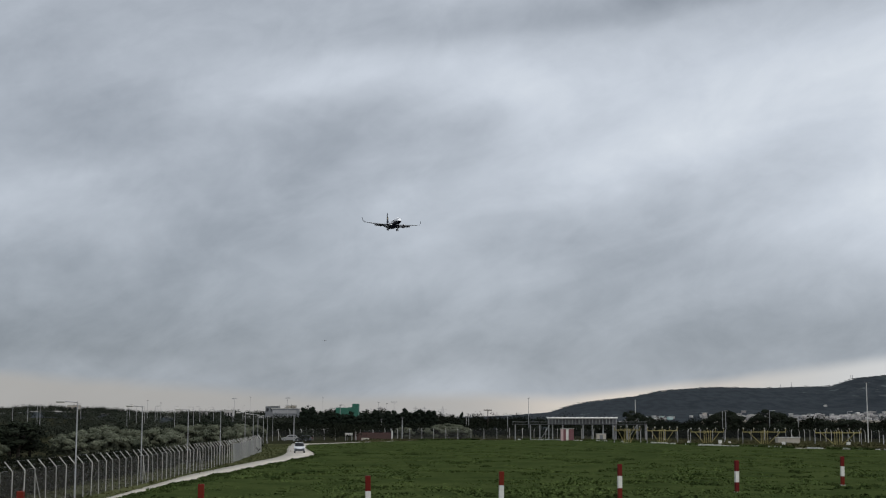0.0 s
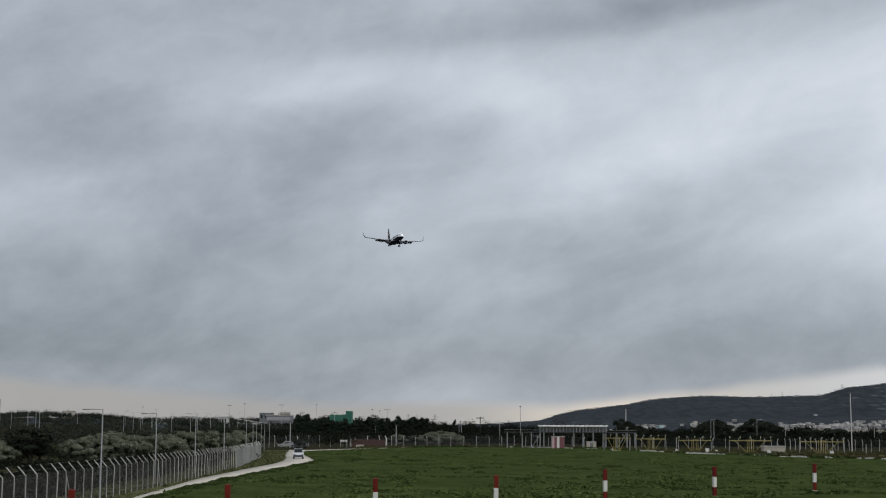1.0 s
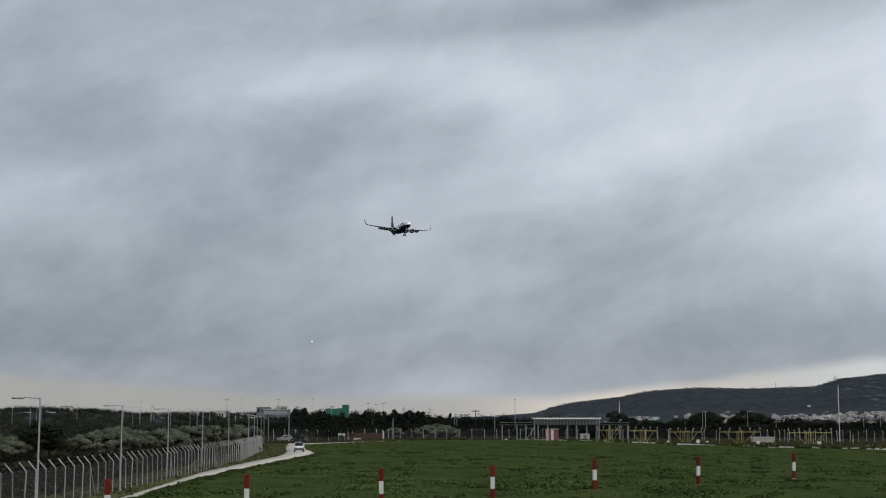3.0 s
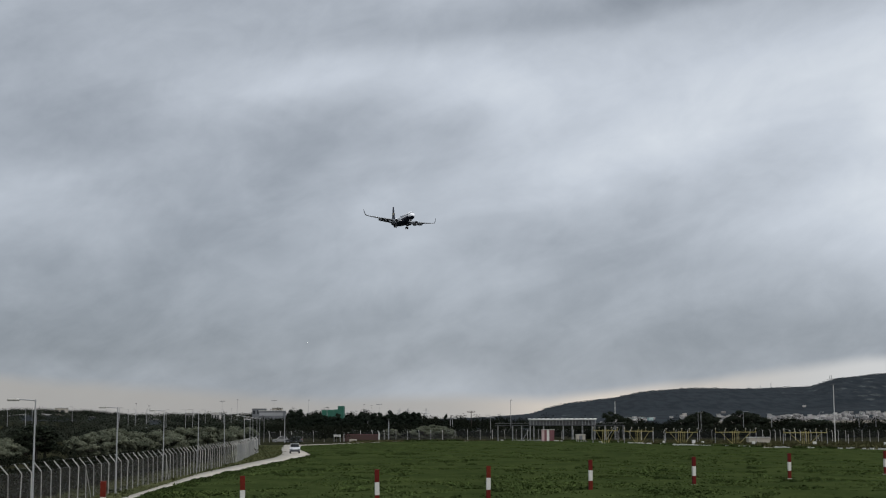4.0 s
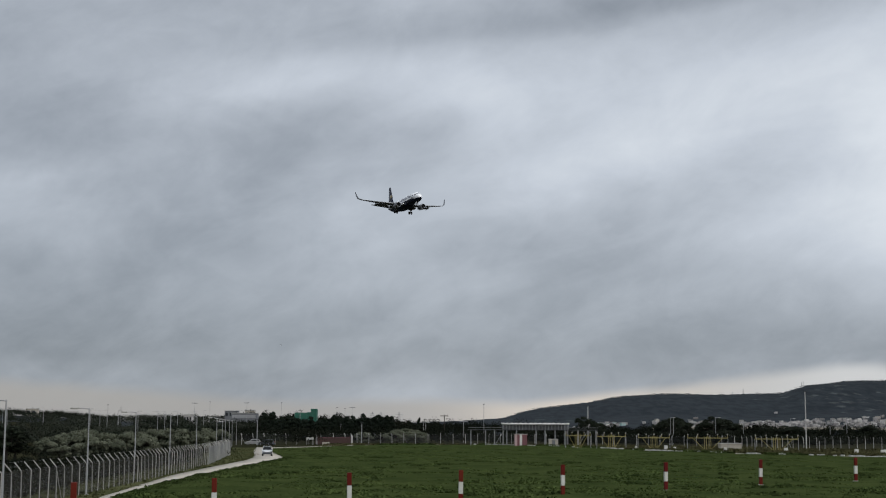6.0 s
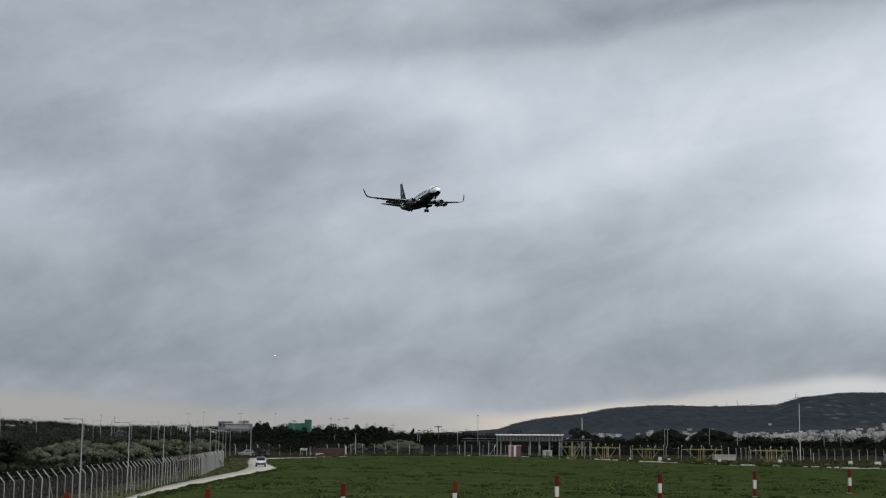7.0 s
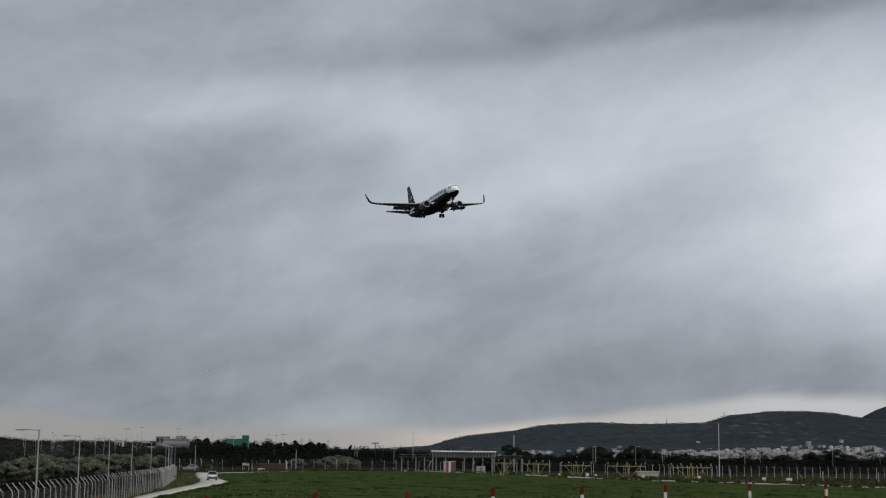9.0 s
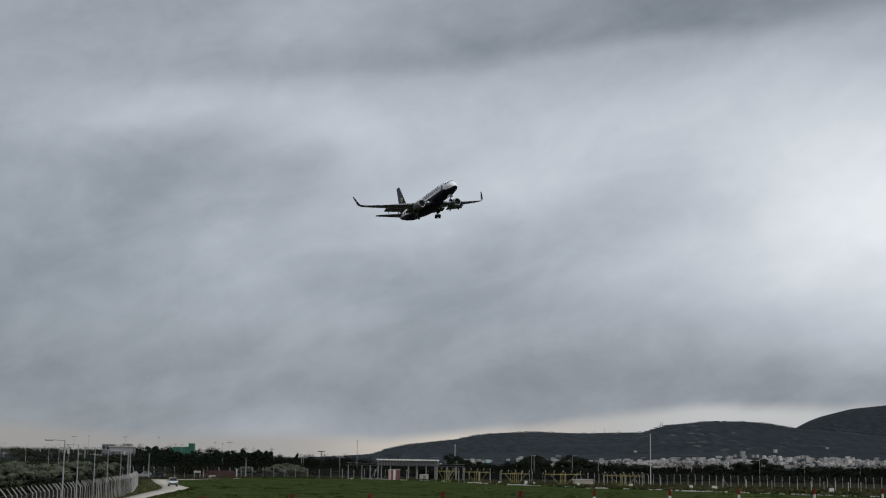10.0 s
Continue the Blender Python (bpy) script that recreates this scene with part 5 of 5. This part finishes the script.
# aerials on the ridge
for p, h in ((1376, 9), (1357, 5), (1481, 7), (1484, 7)):
    x = at_px(p, 2380)
    plain_pole(x, 2380, h, 0.5, "aerial mast on the hill ridge", name="mast")
for p, y, l in ((1278, 760, 40), (1520, 780, 70), (1340, 800, 46)):
    x = at_px(p, y)
    ob = thing("viaduct_wall", pose(x, y, land_at(x, y)), "long pale retaining wall on the plain", "wall")
    bm = bmesh.new()
    box(bm, -l / 2, l / 2, -0.3, 0.3, 3.6, 5.0, 0.05)
    part("parapet", bm, "beige", ob)
    for k in range(5):
        bm = bmesh.new()
        xx = -l / 2 + 1 + (l - 2) * k / 4
        box(bm, xx - 0.5, xx + 0.5, -0.28, 0.28, -0.3, 3.6)
        part("pier", bm, "beige", ob)


# ---- the airliner ----
FUS = [(18.2, 0.03, -0.55), (18.05, 0.35, -0.52), (17.7, 0.70, -0.47), (17.1, 1.05, -0.38), (16.2, 1.38, -0.24), (15.0, 1.65, -0.10), (13.5, 1.83, -0.02), (11.5, 1.88, 0.0), (4, 1.88, 0.0), (-4, 1.88, 0.0),
       (-9.0, 1.88, 0.0), (-12, 1.70, 0.18), (-15, 1.32, 0.50), (-17.5, 0.90, 0.80), (-19.2, 0.50, 1.02), (-19.9, 0.22, 1.12), (-20.0, 0.05, 1.14)]


def fus(y, ang, lift=0.0):
    """A point on the fuselage: ang in degrees from the top towards the right side."""
    ys = [f[0] for f in FUS][::-1]
    r = float(np.interp(y, ys, [f[1] for f in FUS][::-1])) + lift
    c = float(np.interp(y, ys, [f[2] for f in FUS][::-1]))
    return (r * math.sin(radians(ang)), y, c + r * 1.06 * math.cos(radians(ang)))


def patch(name, y0, y1, a0, a1, material, parent, label="", lift=0.03, lean=0.0, k=3):
    bm = bmesh.new()
    rows = [[bm.verts.new(fus(y0 + (y1 - y0) * i / k + lean * j / k, a0 + (a1 - a0) * j / k, lift)) for j in range(k + 1)] for i in range(k + 1)]
    for i in range(k):
        for j in range(k):
            bm.faces.new((rows[i][j], rows[i + 1][j], rows[i + 1][j + 1], rows[i][j + 1]))
    bmesh.ops.recalc_face_normals(bm, faces=bm.faces)
    return part(name, bm, material, parent, label)


def foil(bm, sections, n=9):
    """A wing skinned over sections (x, leading y, chord, z, thickness, cant)."""
    prof = [(0, 0), (0.03, 0.35), (0.12, 0.6), (0.3, 0.68), (0.6, 0.45), (1, 0.02), (0.6, -0.30), (0.3, -0.42), (0.1, -0.36)]
    rings = []
    for x, y, c, z, t, cant in sections:
        ring = []
        for q, h in prof:
            up = h * t
            ring.append((x - up * math.sin(radians(cant)), y - q * c, z + up * math.cos(radians(cant))))
        rings.append(ring)
    loft(bm, rings)
    return bm


def airliner():
    ob = thing("airliner", pose(0, 0, 0), "twin-engined airliner, white above and navy below, wheels and flaps down", "aircraft")
    bm = bmesh.new()
    n = 32
    rings = []
    for y, r, c in FUS:
        rings.append([(r * math.sin(2 * math.pi * i / n), y, c + r * 1.06 * math.cos(2 * math.pi * i / n)) for i in range(n)])
    faces = loft(bm, rings)
    for row in faces:
        for i, f in enumerate(row):
            ang = abs(((i + 0.5) * 360 / n + 180) % 360 - 180)
            f.smooth = True
            yc = f.calc_center_median().y
            f.material_index = 1 if ang > (101 if yc < 15 else 113) else 0
    part("fuselage", bm, ("skin", "navy"), ob, "white upper fuselage with navy belly")
    bm = bmesh.new()
    loft(bm, [[(rx * math.sin(2 * math.pi * i / 16), y, z + rz * math.cos(2 * math.pi * i / 16)) for i in range(16)] for y, rx, rz, z in
              ((7.5, 0.4, 0.2, -1.7), (6.0, 1.7, 0.75, -1.55), (3, 2.1, 1.1, -1.5), (-3, 2.1, 1.15, -1.5), (-6, 1.6, 0.85, -1.5), (-8, 0.4, 0.2, -1.6))])
    smooth(part("belly_fairing", bm, "navy", ob))
    # cockpit glass and cabin windows
    for s in (-1, 1):
        patch("cockpit_window", 16.2, 16.62, s * 3, s * 30, "pane", ob, "dark cockpit glass", 0.03)
        patch("cockpit_window", 15.95, 16.45, s * 33, s * 56, "pane", ob, "dark cockpit glass", 0.03)
        patch("cockpit_window", 15.3, 15.85, s * 52, s * 66, "pane", ob, "dark cockpit glass", 0.03)
        for k in range(34):
            y = 12.6 - k * 0.76
            patch("cabin_window", y, y + 0.27, s * 74, s * 85, "pane", ob, "", 0.02, 0, 1)
        for y in (13.4, -13.4):
            patch("cabin_door", y, y + 0.9, s * 66, s * 99, "wing", ob, "outlined cabin door", 0.015)
        for k in range(7):          # lettering, as plain bars
            y = 11.6 - k * 1.5
            patch("lettering_bar", y - 0.72, y, s * 54, s * 84, "navyletter", ob, "navy lettering drawn as a plain bar", 0.028, -0.35 * s * s)
        # wings, seen from the tail: s = 1 is starboard
        bm = bmesh.new()
        foil(bm, [(s * 1.2, 6.1, 8.3, -1.45, 1.05, 0), (s * 1.9, 5.4, 7.6, -1.40, 0.95, 0), (s * 5.6, 3.2, 4.9, -0.95, 0.62, 0), (s * 10.5, 0.55, 3.3, -0.32, 0.40, 0), (s * 15.0, -1.9, 2.0, 0.38, 0.24, 0),
                  (s * 16.6, -2.8, 1.6, 0.72, 0.20, s * 10), (s * 17.15, -3.35, 1.35, 1.10, 0.16, s * 45), (s * 17.5, -4.0, 1.1, 1.9, 0.13, s * 70), (s * 17.95, -5.2, 0.55, 3.65, 0.08, s * 78)])
        wing = smooth(part("wing", bm, "wing", ob, "grey swept wing with an upturned winglet"))
        bm = bmesh.new()
        foil(bm, [(s * 17.28, -3.5, 1.36, 1.3, 0.19, s * 60), (s * 17.5, -3.96, 1.16, 1.9, 0.17, s * 70), (s * 17.97, -5.16, 0.62, 3.68, 0.12, s * 78)])
        part("winglet", bm, "navy", wing, "dark blue winglet")
        for x0, x1, ya, yb, za, zb, c in ((2.1, 5.2, -2.1, -1.75, -1.5, -1.15, 1.5), (6.0, 10.8, -1.7, -2.6, -1.02, -0.5, 1.15)):
            bm = bmesh.new()
            rings = []
            for x, y, z in ((x0, ya, za), (x1, yb, zb)):
                rings.append([(s * x, y + 0.35, z + 0.06), (s * x, y - c * 0.5, z - 0.12), (s * x, y - c, z - 0.42), (s * x, y - c + 0.02, z - 0.48), (s * x, y - c * 0.5, z - 0.26), (s * x, y + 0.3, z - 0.10)])
            loft(bm, rings)
            part("flap", bm, "wing", wing, "lowered trailing-edge flap")
        for x, y, z in ((3.9, -2.0, -1.7), (7.2, -1.9, -1.2), (9.7, -2.2, -0.85)):
            bm = bmesh.new()
            bmesh.ops.create_uvsphere(bm, u_segments=8, v_segments=8, radius=1, matrix=Matrix.LocRotScale((s * x, y, z), Euler((radians(20), 0, 0)), (0.16, 1.7, 0.25)))
            smooth(part("flap_fairing", bm, "wing", wing))
        bm = bmesh.new()
        foil(bm, [(s * 2.2, 5.35, 1.1, -1.42, 0.25, 0), (s * 5.0, 3.75, 0.8, -1.05, 0.2, 0)])
        part("slat", bm, "slat", wing, "bright leading-edge slat")
        bm = bmesh.new()
        foil(bm, [(s * 5.9, 3.42, 0.6, -1.02, 0.2, 0), (s * 16.2, -2.3, 0.35, 0.52, 0.12, 0)])
        part("slat", bm, "slat", wing, "bright leading-edge slat")
        # engine
        bm = bmesh.new()
        rings = [[(s * 4.85 + r * math.sin(2 * math.pi * i / 24), y, -1.95 + r * 0.96 * math.cos(2 * math.pi * i / 24)) for i in range(24)] for y, r in
                 ((7.45, 0.86), (7.2, 1.03), (6.4, 1.12), (5.2, 1.10), (3.9, 0.95), (3.2, 0.80))]
        loft(bm, rings, caps=False)
        eng = smooth(part("engine", bm, "cowl", ob, "pale grey engine nacelle under the wing"))
        bm = bmesh.new()
        rings = [[(s * 4.85 + r * math.sin(2 * math.pi * i / 24), y, -1.95 + r * 0.96 * math.cos(2 * math.pi * i / 24)) for i in range(24)] for y, r in
                 ((7.15, 1.045), (7.46, 0.93), (7.5, 0.87), (7.4, 0.80), (6.9, 0.77))]
        loft(bm, rings, caps=False)
        smooth(part("inlet_lip", bm, "lip", eng, "bright metal inlet lip"))
        bm = bmesh.new()
        rod(bm, (s * 4.85, 6.7, -1.95), (s * 4.85, 6.85, -1.95), 0.80, 0.80, 24)
        rod(bm, (s * 4.85, 6.85, -1.95), (s * 4.85, 7.2, -1.95), 0.25, 0.03, 12)
        part("fan", bm, "fan", eng, "dark engine fan")
        bm = bmesh.new()
        rod(bm, (s * 4.85, 3.5, -1.95), (s * 4.85, 2.2, -1.9), 0.55, 0.3, 16)
        part("exhaust", bm, "fan", eng, "dark exhaust nozzle")
        bm = bmesh.new()
        box(bm, s * 4.85 - 0.17, s * 4.85 + 0.17, 1.6, 5.6, -1.25, -0.85, 0.08)
        part("pylon", bm, "wing", eng)
        # tailplane
        bm = bmesh.new()
        foil(bm, [(s * 0.3, -14.9, 4.3, 1.0, 0.40, 0), (s * 7.15, -18.6, 1.4, 1.85, 0.14, 0)])
        smooth(part("tailplane", bm, "wing", ob, "grey tailplane"))
        # main gear
        bm = bmesh.new()
        rod(bm, (s * 2.86, -1.5, -1.4), (s * 2.86, -1.5, -3.35), 0.16, 0.13, 8)
        rod(bm, (s * 2.2, -1.5, -1.7), (s * 2.86, -1.5, -2.8), 0.07, 0.07, 6)
        gear = part("main_gear", bm, "galv", ob, "lowered main undercarriage leg")
        for off in (-0.43, 0.43):
            bm = bmesh.new()
            rod(bm, (s * 2.86 + off - 0.19, -1.5, -3.38), (s * 2.86 + off + 0.19, -1.5, -3.38), 0.56, 0.56, 18)
            wheel = part("wheel", bm, "tyre", gear, "black tyre")
        bm = bmesh.new()
        box(bm, s * 3.1 - 0.04, s * 3.1 + 0.04, -2.1, -0.9, -2.6, -1.3, 0.02)
        part("gear_door", bm, "navy", gear)
        # landing light at the wing root
        if s > 0:
            bm = bmesh.new()
            rod(bm, (s * 2.15, 5.42, -1.2), (s * 2.15, 5.5, -1.2), 0.08, 0.08, 12)
            part("landing_light", bm, "beam", ob, "lit landing light")
    # fin
    bm = bmesh.new()
    prof = [(0, 0), (0.06, 0.5), (0.3, 1), (0.65, 0.7), (1, 0.05), (0.65, -0.7), (0.3, -1), (0.06, -0.5)]
    rings = []
    for y, c, z, t in ((-10.8, 8.4, 1.5, 0.08), (-13.2, 6.3, 2.3, 0.28), (-14.0, 5.6, 2.9, 0.28), (-17.7, 2.15, 9.05, 0.12)):
        rings.append([(t * h, y - q * c, z) for q, h in prof])
    loft(bm, rings)
    fin = smooth(part("fin", bm, "navy", ob, "navy tail fin with a yellow emblem"))
    for s in (-1, 1):
        bm = bmesh.new()
        rod(bm, (s * 0.225, -16.6, 5.2), (s * 0.30, -16.6, 5.2), 0.62, 0.62, 14)
        part("emblem", bm, "gold", fin, "plain yellow emblem")
    # nose gear
    bm = bmesh.new()
    rod(bm, (0, 14.1, -1.7), (0, 14.2, -3.2), 0.1, 0.08, 8)
    nose = part("nose_gear", bm, "galv", ob, "lowered nose wheel leg")
    for off in (-0.2, 0.2):
        bm = bmesh.new()
        rod(bm, (off - 0.1, 14.2, -3.25), (off + 0.1, 14.2, -3.25), 0.34, 0.34, 14)
        part("wheel", bm, "tyre", nose, "black tyre")
    for s in (-1, 1):
        bm = bmesh.new()
        box(bm, s * 0.35 - 0.02, s * 0.35 + 0.02, 13.3, 15.0, -2.5, -1.75, 0.01)
        part("gear_door", bm, "skin", nose)
    return ob


jet = airliner()


def far_aircraft():
    """Another aircraft so far off that only its light shows."""
    y = 3000
    ob = thing("distant_aircraft", pose(at_px(552, y), y, EYE + (746 - 605) / FOCAL * y), "distant aircraft seen only as a white light", "aircraft")
    bm = bmesh.new()
    bmesh.ops.create_icosphere(bm, subdivisions=2, radius=0.42)
    part("landing_light", bm, "far_beam", ob, "white landing light")
    bm = bmesh.new()
    rod(bm, (0, 0.8, 0.1), (0, 6, 0.4), 1.15, 0.4, 10)
    part("fuselage", bm, "wing", ob)
    bm = bmesh.new()
    box(bm, -4.5, 4.5, 2.2, 3.6, 0.2, 0.36, 0.05)
    part("wing", bm, "wing", ob)
    return ob


far_jet = far_aircraft()


def motions():
    walk(jet, [(t, pose(x, y, z, pitch, bank, heading)) for t, x, y, z, pitch, bank, heading in FLIGHT])
    # the far aircraft comes straight on, and so hangs in one place
    walk(far_jet, [(t, far_jet.matrix_basis.copy()) for t in (0.0, 10.0)])


motions()
